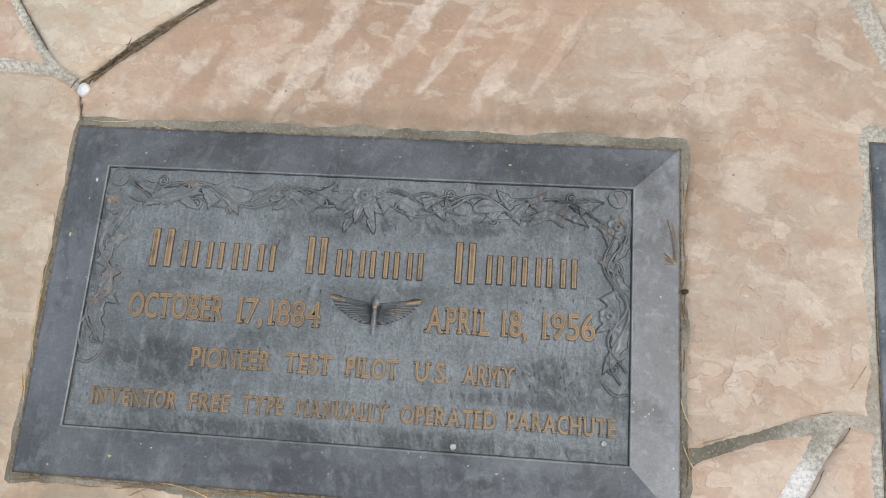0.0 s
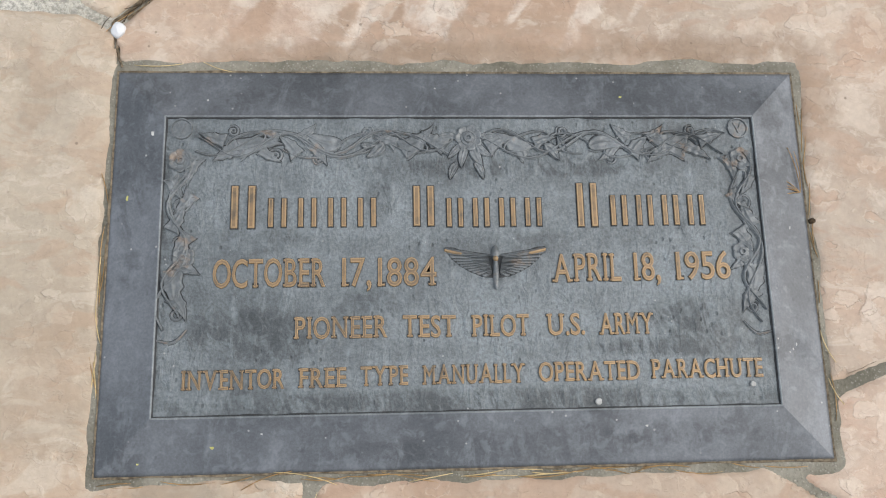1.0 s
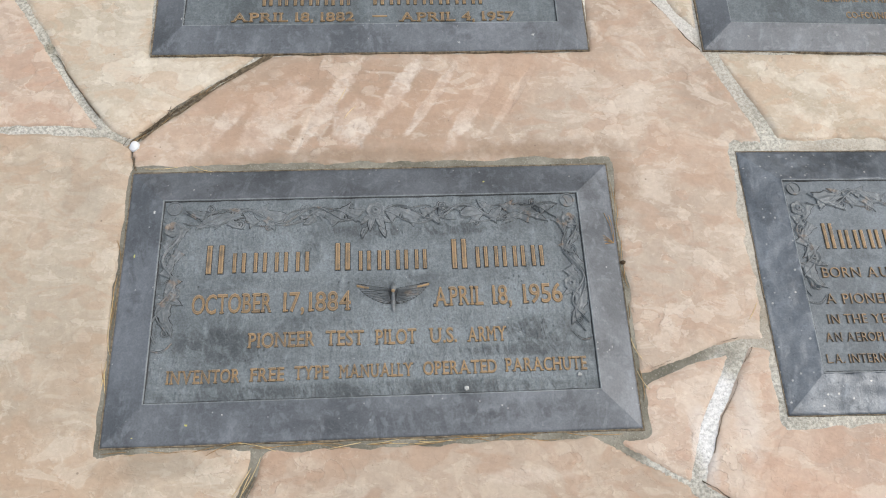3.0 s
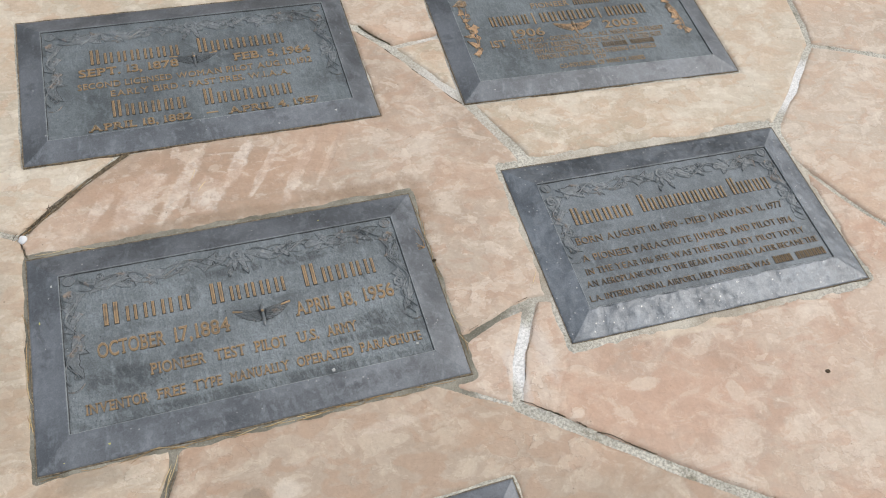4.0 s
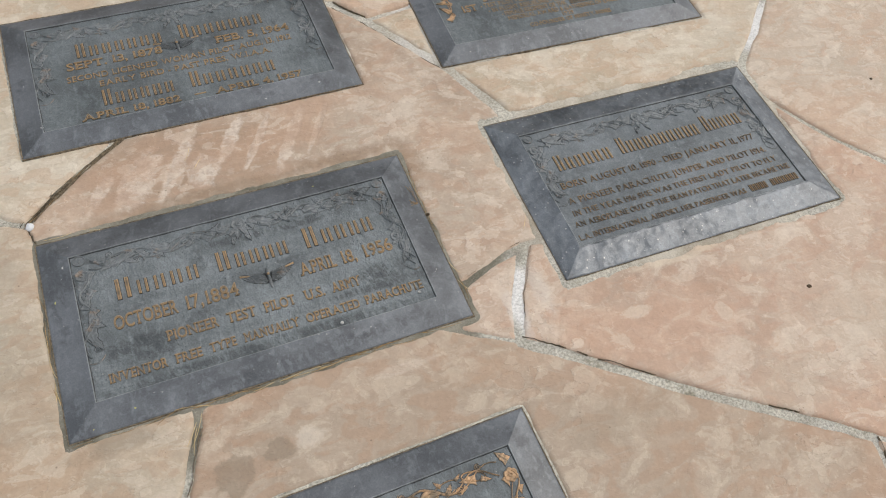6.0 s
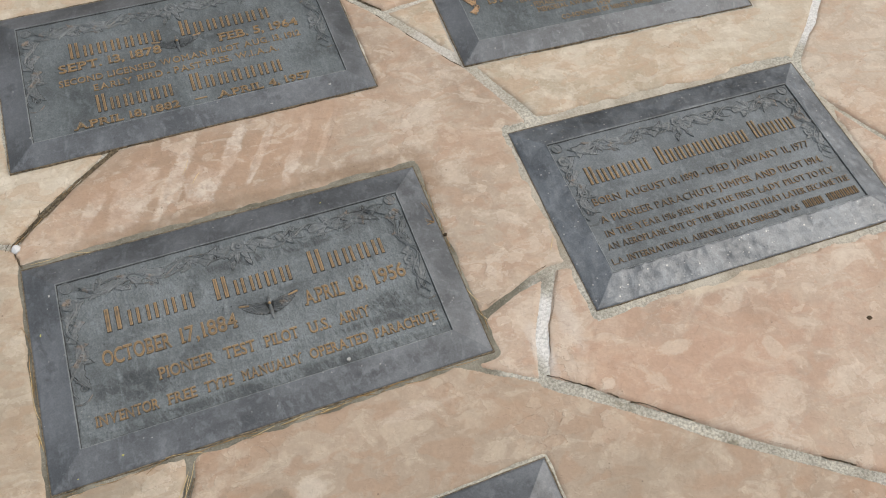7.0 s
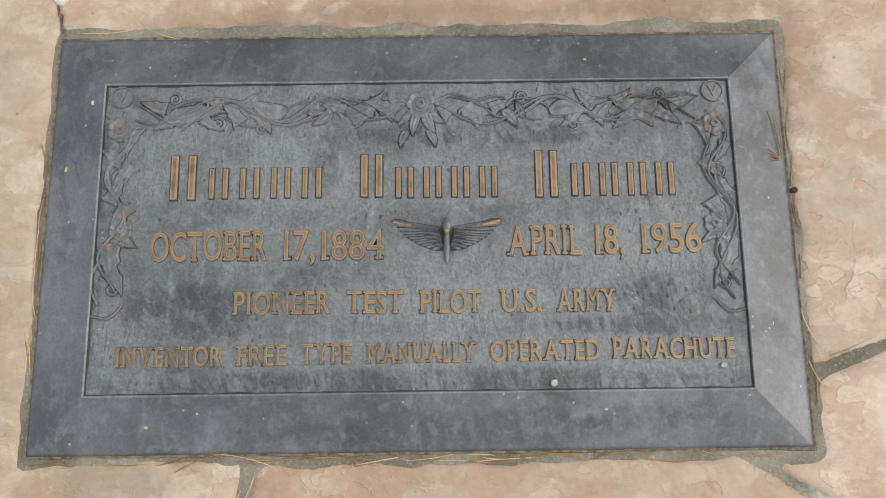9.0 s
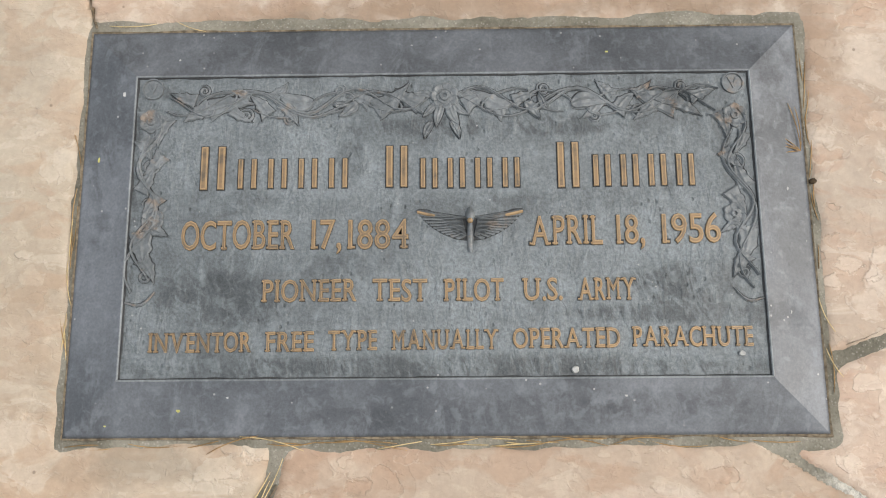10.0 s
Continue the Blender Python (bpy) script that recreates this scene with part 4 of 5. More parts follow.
def spot(parent, x, y, r, mat, z, seed):
    """A small crusty splash with an uneven outline."""
    rnd = random.Random(seed)
    bm = bmesh.new()
    n = 12
    rim = [(x + r * rnd.uniform(0.75, 1.15) * math.cos(math.tau * i / n), y + r * rnd.uniform(0.75, 1.15) * math.sin(math.tau * i / n)) for i in range(n)]
    a = [bm.verts.new((px, py, z - 0.001)) for px, py in rim]
    b = [bm.verts.new((x + (px - x) * 0.8, y + (py - y) * 0.8, z + 0.0004)) for px, py in rim]
    for i in range(n):
        bm.faces.new((a[i], a[(i + 1) % n], b[(i + 1) % n], b[i]))
    bm.faces.new(b)
    part("splash_spot", bm, mat, parent)


def plain(name, colour, rough=0.8, spread=0.25, scale=90):
    m = Nodes(name)
    n = m.noise(scale, 4, 0.6)
    col = m.mix(m.step(n, 0.3, 0.7), tuple(c * (1 - spread) for c in colour), tuple(min(1, c * (1 + spread)) for c in colour))
    return m.done(col, rough, 0.0, m.bump(n, 0.3, 0.0005), 0.3)


LIME = plain("pale_splash", (0.40, 0.405, 0.39))
LICHEN = plain("yellow_lichen", (0.52, 0.50, 0.16))
STRAW = plain("dry_pine_needle", (0.33, 0.21, 0.09), 0.6, 0.35, 40)
PALE_STRAW = plain("pale_dry_needle", (0.58, 0.45, 0.24), 0.6, 0.25, 40)
SOIL = plain("dark_litter", (0.055, 0.038, 0.022), 0.95, 0.5, 200)
# dark brown for soil and for shade painted into gaps
SEAM = plain("seam_soil_and_shade", (0.16, 0.13, 0.09), 0.95, 0.5, 160)
QUARTZ = plain("white_pebble", (0.72, 0.74, 0.76), 0.5, 0.12, 60)


def on_slope(x, y, w, h, bevel_w):
    """The height of a border's sloping face at a place on its marker."""
    off = min(w / 2 - abs(x), h / 2 - abs(y))
    return RIDGE * min(1.0, off / bevel_w)


# marker A: pioneer test pilot
A = marker("A", 0.0535, "blue-grey patinated bronze grave marker with vine border set in flagstones", PANEL_STAINED, rim=BEVEL_STAIN_REFLECTION)
bars(A, -0.242, -0.204, 1, 0.033, 0.043)
bars(A, -0.204, -0.086, 4, 0.034, 0.029)
bars(A, -0.060, -0.028, 1, 0.034, 0.041)
bars(A, -0.026, 0.080, 4, 0.033, 0.029)
bars(A, 0.106, 0.138, 1, 0.032, 0.045)
bars(A, 0.141, 0.248, 4, 0.033, 0.031)
for text, x0, x1, y, h in (
    ("OCTOBER", -0.250, -0.142, -0.026, 0.0275), ("17,", -0.126, -0.097, -0.026, 0.0275), ("1884", -0.091, -0.033, -0.026, 0.0275),
    ("APRIL", 0.083, 0.152, -0.024, 0.0275), ("18,", 0.165, 0.192, -0.024, 0.0275), ("1956", 0.208, 0.264, -0.023, 0.0275),
    ("PIONEER", -0.171, -0.082, -0.0765, 0.0205), ("TEST", -0.066, -0.015, -0.0768, 0.0205), ("PILOT", 0.001, 0.057, -0.0770, 0.0205),
    ("U.S.", 0.075, 0.112, -0.0770, 0.0205), ("ARMY", 0.127, 0.181, -0.0770, 0.0205),
    ("INVENTOR", -0.276, -0.180, -0.1235, 0.0180), ("FREE", -0.166, -0.121, -0.1230, 0.0180), ("TYPE", -0.107, -0.062, -0.1225, 0.0180),
    ("MANUALLY", -0.048, 0.051, -0.1222, 0.0180), ("OPERATED", 0.065, 0.164, -0.1215, 0.0180), ("PARACHUTE", 0.176, 0.287, -0.1210, 0.0180),
):
    inscription(A, text, x0, x1, y, h)
badge(A, 0.0265, -0.002, 0.051, RELIEF)
vine_border(A, 0.302, 0.150, 0.165, RELIEF, 3)
for x, y, r, mat in ((-0.314, 0.132, 0.0034, LIME), (-0.246, -0.176, 0.0028, LICHEN), (0.122, -0.142, 0.0036, LIME), (-0.337, 0.066, 0.0032, LICHEN),
                     (0.276, -0.128, 0.003, LIME), (0.168, -0.165, 0.0024, LIME), (-0.262, 0.168, 0.0016, LIME), (0.333, 0.03, 0.0022, LIME), (0.325, -0.09, 0.0024, LIME),
                     (0.165, 0.172, 0.002, LICHEN), (-0.03, 0.182, 0.0015, LIME), (-0.315, -0.19, 0.0016, LICHEN), (-0.200, -0.165, 0.0015, LIME)):
    spot(A, x, y, r, mat, on_slope(x, y, 0.711, 0.404, 0.0535), int(abs(x) * 999))

# marker B: two inscriptions
B = marker("B", 0.049, "dark bronze grave marker with two inscriptions set in flagstones")
for x0, x1, n, y, first in ((-0.215, -0.026, 7, 0.040, 0.042), (0.006, 0.200, 7, 0.040, 0.042), (-0.184, -0.032, 6, -0.114, 0.044), (-0.003, 0.187, 7, -0.114, 0.044)):
    bars(B, x0, x1, n, y, 0.030, first)
for text, x0, x1, y, h in (
    ("SEPT. 13, 1878", -0.236, -0.037, 0.006, 0.026), ("FEB. 5, 1964", 0.080, 0.246, 0.002, 0.026),
    ("SECOND LICENSED WOMAN PILOT AUG. 13, 1912", -0.241, 0.243, -0.030, 0.020), ("EARLY BIRD - PAST PRES. W.I.A.A.", -0.180, 0.190, -0.058, 0.020),
    ("APRIL 18, 1882", -0.228, -0.030, -0.147, 0.022), ("APRIL 4, 1957", 0.044, 0.233, -0.149, 0.022),
):
    inscription(B, text, x0, x1, y, h * 0.80, outline=h > 0.021)
part("dash", bar_bm(0.0, 0.024, -0.139, -0.136, FIELD - 0.001, FIELD + 0.0015), GOLD, B)
badge(B, -0.002, 0.026, 0.050, RELIEF)
vine_border(B, 0.302, 0.150, 0.165, RELIEF, 8)
for x, y, r in ((0.262, -0.174, 0.004), (0.14, -0.186, 0.003), (-0.306, -0.14, 0.003), (0.325, 0.05, 0.0022), (-0.326, -0.01, 0.002)):
    spot(B, x, y, r, LIME, on_slope(x, y, 0.706, 0.405, 0.049), int(abs(x) * 999))

# marker C: seven short lines and golden flowers at the sides
C = marker("C", 0.050, "blue-grey bronze grave marker with golden side flowers set in flagstones")
for x0, x1, n in ((-0.220, -0.118, 5), (-0.092, 0.055, 6), (0.083, 0.193, 5)):
    bars(C, x0, x1, n, 0.016, 0.031)
part("dash", bar_bm(-0.108, -0.104, 0.012, 0.050, FIELD - 0.001, FIELD + 0.0015), GOLD, C)
part("dash", bar_bm(0.064, 0.068, 0.012, 0.050, FIELD - 0.001, FIELD + 0.0015), GOLD, C)
for text, x0, x1, y, h in (
    ("1906", -0.177, -0.096, -0.027, 0.025), ("2003", 0.062, 0.152, -0.024, 0.025), ("1ST", -0.238, -0.201, -0.053, 0.022),
    ("- TEST PILOT - GOLDEN EAGLE - ALL NIGHT SOLO FLIGHT", -0.190, 0.212, -0.0475, 0.0135), ("- IN FLIGHT REFUELING - ELECTRICALLY HEATED SUIT", -0.177, 0.198, -0.0675, 0.0135),
    ("- FEMALE RECIPIENT OF THE", -0.150, 0.022, -0.0860, 0.0135),
    ("MEMORIAL AWARD & GATHERING OF EAGLES", -0.141, 0.165, -0.1045, 0.0135), ("1929", -0.003, 0.027, -0.1205, 0.012), ("CO-FOUNDER OF NINETY-NINES", -0.097, 0.121, -0.1390, 0.0130),
    ("PIONEER", -0.100, 0.000, 0.066, 0.017),
):
    inscription(C, text, x0, x1, y, h, outline=h > 0.02, rise=0.0014)
bars(C, 0.032, 0.098, 6, -0.0855, 0.0135)
bars(C, 0.106, 0.170, 6, -0.0850, 0.0135)
bars(C, 0.012, 0.110, 7, 0.066, 0.017)
badge(C, -0.014, -0.006, 0.050, VINE_GOLD)


def side_spray(parent, sgn, x, top, low, mat, seed):
    rnd = random.Random(seed)
    bm = bmesh.new()
    ribbon(bm, wave(x, top, x + sgn * 0.006, low, 0.006, 1.6, 0.4), 0.0014)
    ribbon(bm, wave(x + sgn * 0.008, top, x - sgn * 0.002, low + 0.02, 0.008, 1.2, 2.4), 0.0012)
    for k in range(5):
        ribbon(bm, curl(x + rnd.uniform(-0.012, 0.012), top + (low - top) * (k + 0.4) / 5, 0.007, rnd.uniform(0, 6), sgn), 0.0012)
    part("vine_stem", bm, mat, parent, smooth=True)
    for k in range(7):
        part("leaf", leaf_bm(x + rnd.uniform(-0.010, 0.010), top + (low - top) * (k + 0.5) / 7, rnd.uniform(0.009, 0.0125), rnd.uniform(0, 6.28), 5, seed + k), mat, parent)
    part("flower", flower_bm(x, top - 0.012, 0.013), mat, parent)
    part("flower", flower_bm(x - sgn * 0.002, top * 0.45 + low * 0.55, 0.0115), mat, parent)


side_spray(C, -1, -0.268, 0.115, -0.078, VINE_GOLD, 21)
side_spray(C, 1, 0.262, 0.115, -0.070, VINE_GOLD, 31)
for x, y, r in ((-0.27, -0.176, 0.0025), (-0.12, -0.172, 0.002), (0.02, -0.176, 0.002), (0.14, -0.172, 0.002), (0.24, -0.18, 0.002)):
    spot(C, x, y, r, LIME, on_slope(x, y, 0.694, 0.404, 0.05), int(abs(x) * 999))

# marker D: a name and five lines
D = marker("D", 0.057, "dark bronze grave marker with five lines of text in flagstones", PANEL_PALE, rim=ROUGH_BEVEL, rough=2.5)
bars(D, -0.234, -0.098, 6, 0.036, 0.029, 0.040)
bars(D, -0.080, 0.125, 10, 0.039, 0.029, 0.042)
bars(D, 0.137, 0.236, 5, 0.041, 0.029, 0.042)
for text, x0, x1, y, h in (
    ("BORN AUGUST 10, 1890 - DIED JANUARY 11, 1977", -0.247, 0.233, -0.010, 0.0195), ("A PIONEER PARACHUTE JUMPER AND PILOT 1914.", -0.250, 0.238, -0.0500, 0.0190),
    ("IN THE YEAR 1916 SHE WAS THE FIRST LADY PILOT TO FLY", -0.254, 0.248, -0.0795, 0.0170), ("AN AEROPLANE OUT OF THE BEAN PATCH THAT LATER BECAME THE", -0.263, 0.263, -0.1060, 0.0165),
    ("L.A. INTERNATIONAL AIRPORT, HER PASSENGER WAS", -0.268, 0.130, -0.1365, 0.0160),
):
    inscription(D, text, x0, x1, y, h * 0.80, outline=False, face=DULL)
bars(D, 0.142, 0.186, 5, -0.1365, 0.016)
bars(D, 0.196, 0.266, 7, -0.1365, 0.016)
vine_border(D, 0.275, 0.149, 0.135, RELIEF, 14)
for k in range(26):
    rnd = random.Random(k)
    x, y = rnd.uniform(-0.32, 0.32), rnd.choice((rnd.uniform(-0.2, -0.155), rnd.uniform(0.155, 0.2)))
    spot(D, x, y, rnd.uniform(0.0008, 0.0016), LIME, on_slope(x, y, 0.664, 0.412, 0.057), k)

# marker E: golden relief, mostly out of sight
E = marker("E", 0.055, "dark bronze grave marker with golden vine relief in flagstones")
vine_border(E, 0.297, 0.147, 0.16, VINE_GOLD, 17, False, 0.62)


# ---- loose bits on the paving ----
def needle(points, r, mat, z, label, group):
    bm = bmesh.new()
    last = None
    for i, (x, y) in enumerate(points):
        a, b = Vector(points[max(i - 1, 0)]), Vector(points[min(i + 1, len(points) - 1)])
        d = (b - a).normalized()
        s = Vector((-d.y, d.x)) * r * (0.5 if i in (0, len(points) - 1) else 1)
        h = z[i] if isinstance(z, list) else z
        ring = [bm.verts.new((x + s.x * c, y + s.y * c, h + r + r * q)) for c, q in ((1, 0), (0, 1), (-1, 0), (0, -1))]
        if last:
            for k in range(4):
                bm.faces.new((last[k], last[(k + 1) % 4], ring[(k + 1) % 4], ring[k]))
        else:
            bm.faces.new(ring[::-1])
        last = ring
    bm.faces.new(last)
    ob = part("pine_needle", bm, mat, None, smooth=True)
    return tagged(ob, label, "pine needle", group=group)


def stray(x, y, turn, length, bend, mat, z, label="dry straw-coloured pine needle lying beside a marker", group="pine needles in the joints", r=0.0005):
    pts = []
    for k in range(7):
        q = k / 6 - 0.5
        u, v = q * length, bend * length * (4 * q * q - 1) / 4
        pts.append((x + u * math.cos(turn) - v * math.sin(turn), y + u * math.sin(turn) + v * math.cos(turn)))
    return needle(pts, r, mat, z, label, group)


def soil_shade_seam(key, wide):
    """A thin ragged dark line round a marker: soil, with the gap's shade painted in."""
    cx, cy, w, h, turn = MARKERS[key]
    bm = bmesh.new()
    x, y = w / 2 + 0.0006, h / 2 + 0.0006
    ring = []
    for a, b in (((-x, -y), (x, -y)), ((x, -y), (x, y)), ((x, y), (-x, y)), ((-x, y), (-x, -y))):
        steps = int(math.hypot(b[0] - a[0], b[1] - a[1]) / 0.006)
        for k in range(steps):
            f = k / steps
            px, py = a[0] + (b[0] - a[0]) * f, a[1] + (b[1] - a[1]) * f
            out = Vector((px / x if abs(px) > x * 0.999 else 0, py / y if abs(py) > y * 0.999 else 0))
            t = max(0.0004, wide * (0.8 + 1.5 * noise.noise((px * 26, py * 26, ord(key[0])))))
            ring.append([bm.verts.new((px + out.x * q, py + out.y * q, z)) for q, z in ((-0.001, 0.0002), (t * 0.5, 0.0009), (t, -0.003))])
    n = len(ring)
    for k in range(n):
        for c in (0, 1):
            bm.faces.new((ring[k][c], ring[(k + 1) % n][c], ring[(k + 1) % n][c + 1], ring[k][c + 1]))
    ob = part("soil_shade_seam", bm, SEAM, None)
    ob.matrix_world = pose(cx, cy, 0, 0, 0, turn)
    tagged(ob, "thin dark line of soil and painted gap shade round a marker", "soil", kind="stuff")


for key, wide in (("A", 0.0020), ("B", 0.0022), ("C", 0.0016), ("D", 0.0010), ("E", 0.0018)):
    soil_shade_seam(key, wide)

rnd = random.Random(5)
for k in range(38):
    x = -0.34 + 0.66 * rnd.random()
    stray(x, -0.2035 - 0.004 * rnd.random(), rnd.gauss(0.0, 0.10), rnd.uniform(0.025, 0.065), rnd.uniform(-0.25, 0.25), rnd.choice((STRAW, STRAW, PALE_STRAW)), rnd.uniform(-0.003, 0.0015))
for k in range(9):
    stray(-0.3595 - 0.003 * rnd.random(), -0.19 + 0.30 * rnd.random(), math.pi / 2 + rnd.gauss(0, 0.08), rnd.uniform(0.025, 0.06), rnd.uniform(-0.2, 0.2), rnd.choice((STRAW, PALE_STRAW)), -0.001)
for k in range(9):
    stray(0.3595 + 0.003 * rnd.random(), -0.18 + 0.36 * rnd.random(), math.pi / 2 + rnd.gauss(0, 0.12), rnd.uniform(0.02, 0.05), rnd.uniform(-0.2, 0.2), STRAW, -0.001)
for x, y, turn, length, bend in ((-0.315, 0.2125, 0.03, 0.05, 0.15), (-0.255, 0.210, -0.35, 0.032, 0.2), (0.365, -0.135, -1.1, 0.03, 0.2), (0.362, -0.09, -1.2, 0.035, 0.25), (0.537, -0.04, 1.0, 0.03, 0.1),
                                 (-0.162, -0.245, 1.1, 0.06, 0.15), (-0.168, -0.262, 1.25, 0.05, -0.15), (-0.172, -0.25, 1.0, 0.045, 0.1), (-0.05, 0.335, 1.1, 0.035, 0.2), (-0.035, 0.305, 0.9, 0.03, -0.2)):
    stray(x, y, turn, length, bend, PALE_STRAW, 0.0006)
for turn, length in ((2.95, 0.042), (2.75, 0.038), (3.35, 0.034), (1.75, 0.05), (1.62, 0.045), (2.5, 0.03)):
    bx, by = 0.350, 0.070
    stray(bx + 0.5 * length * math.cos(turn), by + 0.5 * length * math.sin(turn), turn, length, 0.2, STRAW, 0.004, "reddish dry pine needle on a bronze border", "needle cluster on the border")
for k in range(22):
    q = rnd.random()
    stray(-0.375 + 0.12 * q + rnd.gauss(0, 0.004), 0.252 + 0.10 * q + rnd.gauss(0, 0.004), rnd.gauss(0.75, 0.5), rnd.uniform(0.012, 0.03), rnd.uniform(-0.3, 0.3), rnd.choice((SOIL, STRAW, SOIL)), -0.002,
          "dark brown pine needle litter in a joint")


def pebble(name, x, y, z, size, mat, label, seed):
    rnd = random.Random(seed)
    bm = bmesh.new()
    bmesh.ops.create_icosphere(bm, subdivisions=2, radius=1)
    for v in bm.verts:
        k = 1 + 0.22 * noise.noise(v.co * 1.3 + Vector((seed, 0, 0)))
        v.co = Vector((v.co.x * size[0] * k, v.co.y * size[1] * k, v.co.z * size[2] * k)) + Vector((x, y, z))
    ob = part(name, bm, mat, None)
    return tagged(ob, label, name.replace("_", " "))


pebble("pebble", -0.359, 0.251, 0.000, (0.0075, 0.0095, 0.006), QUARTZ, "small angular white pebble wedged in a joint", 4)
pebble("seed_pod", 0.360, 0.040, 0.002, (0.004, 0.003, 0.003), SOIL, "tiny dark brown seed pod beside a marker", 6)
pebble("dirt_clod", 1.013, -0.363, 0.001, (0.006, 0.0045, 0.002), SOIL, "small dark dirt clod on a flagstone", 7)
pebble("dirt_clod", 1.561, 0.031, 0.001, (0.004, 0.0045, 0.002), SOIL, "small dark dirt clod on a flagstone", 8)
pebble("dirt_clod", 1.53, 0.075, 0.001, (0.004, 0.0035, 0.002), SOIL, "small dark dirt clod on a flagstone", 9)


# ---- plan: joints between the flagstones ----
MID_LEFT = [(-1.2, 0.32), (-0.8, 0.30), (-0.492, 0.285), (-0.403, 0.278)]
P0 = [(-0.366, 0.259)]
UP_LEFT = [(-0.403, 0.278), (-0.463, 0.354), (-0.511, 0.432), (-0.60, 0.58), (-0.75, 0.9), (-0.9, 1.5)]
TO_B = [(-0.366, 0.259), (-0.329, 0.294), (-0.248, 0.361), (-0.195, 0.40), (-0.1, 0.47)]
TOP_B = [(0.33, 0.80), (0.25, 0.86), (0.15, 1.1), (0.1, 1.5)]
B_TO_D = [(0.37, 0.694), (0.429, 0.618), (0.552, 0.419), (0.612, 0.28), (0.63, 0.22)]
TO_C = [(0.429, 0.618), (0.559, 0.636), (0.65, 0.65)]
D_UP = [(1.2, 0.15), (1.245, 0.221), (1.345, 0.308), (1.48, 0.443)]
FAR_UP = [(1.48, 0.443), (1.503, 0.52), (1.55, 0.75), (1.75, 1.5)]
FAR_RIGHT = [(1.48, 0.443), (1.62, 0.39), (1.864, 0.279), (2.2, 0.12), (2.6, 0.0)]
D_RIGHT = [(1.2, 0.15), (1.243, 0.084), (1.321, -0.061), (1.432, -0.205), (1.7, -0.5), (2.6, -1.0)]
A_TO_D = [(0.30, -0.155), (0.367, -0.132), (0.452, -0.101), (0.516, -0.086)]
INTO_D = [(0.516, -0.086), (0.60, -0.09)]
SHORT = [(0.516, -0.086), (0.456, -0.184), (0.417, -0.279)]
LONG_A = [(0.25, -0.17), (0.30, -0.21), (0.344, -0.238), (0.417, -0.279)]
LONG_B = [(0.417, -0.279), (0.472, -0.317)]
LONG_C = [(0.472, -0.317), (0.518, -0.356), (0.684, -0.482), (0.835, -0.59), (0.936, -0.663)]
LONG_D = [(0.936, -0.663), (1.15, -0.82), (1.6, -1.4)]
SPUR = [(0.936, -0.663), (0.921, -0.724), (0.88, -1.0), (0.88, -1.4)]
BELOW_A = [(-0.15, -0.19), (-0.161, -0.24), (-0.207, -0.349), (-0.25, -0.5), (-0.30, -1.4)]


def back(line):
    return line[::-1]


STONES = [
    (MID_LEFT + UP_LEFT + [(-1.2, 1.5)], ROSE, "rose sandstone flagstone with a worn surface"),
    (UP_LEFT + back(TOP_B) + [(0.1, 0.7)] + back(TO_B), CREAM, "cream sandstone flagstone with faint stains"),
    (TOP_B + [(0.95, 1.5), (0.9, 0.6)] + back(TO_C) + [(0.37, 0.694), (0.30, 0.74)], TAN, "tan sandstone flagstone between two bronze plaques"),
    (TO_B + [(0.1, 0.7), (0.30, 0.74)] + B_TO_D + [(0.65, 0.0)] + back(INTO_D) + back(A_TO_D) + [(-0.2, 0.0), (-0.352, 0.20)], PINK,
     "pink sandstone flagstone with pale diagonal streaks"),
    (TO_C + [(0.9, 0.6), (0.95, 1.5)] + back(FAR_UP) + back(D_UP) + [(0.7, 0.1)] + back(B_TO_D)[:-2], CREAM, "cream sandstone flagstone with flaked edges"),
    (FAR_RIGHT + [(2.6, 1.5)] + back(FAR_UP), TAN, "tan sandstone flagstone, smooth and pale"),
    (D_RIGHT + back(FAR_RIGHT) + back(D_UP), TAN, "tan sandstone flagstone with tiny dark pits"),
    (D_RIGHT + [(2.6, -1.4)] + back(LONG_D) + back(LONG_C) + back(LONG_B) + back(SHORT) + INTO_D, ROSE, "large rose sandstone flagstone with mottled pale scabs"),
    (A_TO_D + SHORT + back(LONG_A), ROSE, "small three-sided rose sandstone flagstone"),
    (MID_LEFT + P0 + [(-0.352, 0.20), (-0.25, 0.0)] + BELOW_A + [(-1.2, -1.4)], GREIGE, "cream sandstone flagstone with a hairline crack"),
    (BELOW_A + back(SPUR) + back(LONG_C) + back(LONG_B) + back(LONG_A), OVALS, "rose-tan sandstone flagstone with dark oval stains"),
    (SPUR + back(LONG_D), TAN, "tan sandstone flagstone at a joint's end"),
]
HAIRLINE = {((-0.366, 0.259), (-0.352, 0.20))}

# joints that are wider than usual: half the width
JOINT_HALF = {a + b: half for line, half in ((B_TO_D, 0.0115), (SHORT, 0.0095), (LONG_A, 0.002), (LONG_B, 0.0095), (LONG_C, 0.0085), (A_TO_D, 0.006), (D_UP, 0.008), (FAR_UP, 0.008))
              for a, b in zip(line, line[1:])}

# fine cracks within single stones
CRACKS = [[(0.254, 0.392), (0.223, 0.323), (0.202, 0.268)], [(0.125, 0.389), (0.087, 0.342), (0.052, 0.274)], [(-0.078, 0.337), (-0.10, 0.283), (-0.123, 0.22)],
          [(-0.55, 0.10), (-0.428, 0.071), (-0.40, 0.071), (-0.36, 0.064)], [(0.657, 0.262), (0.85, 0.266), (1.0, 0.285)], [(0.559, -0.200), (0.512, -0.252), (0.474, -0.312)]]


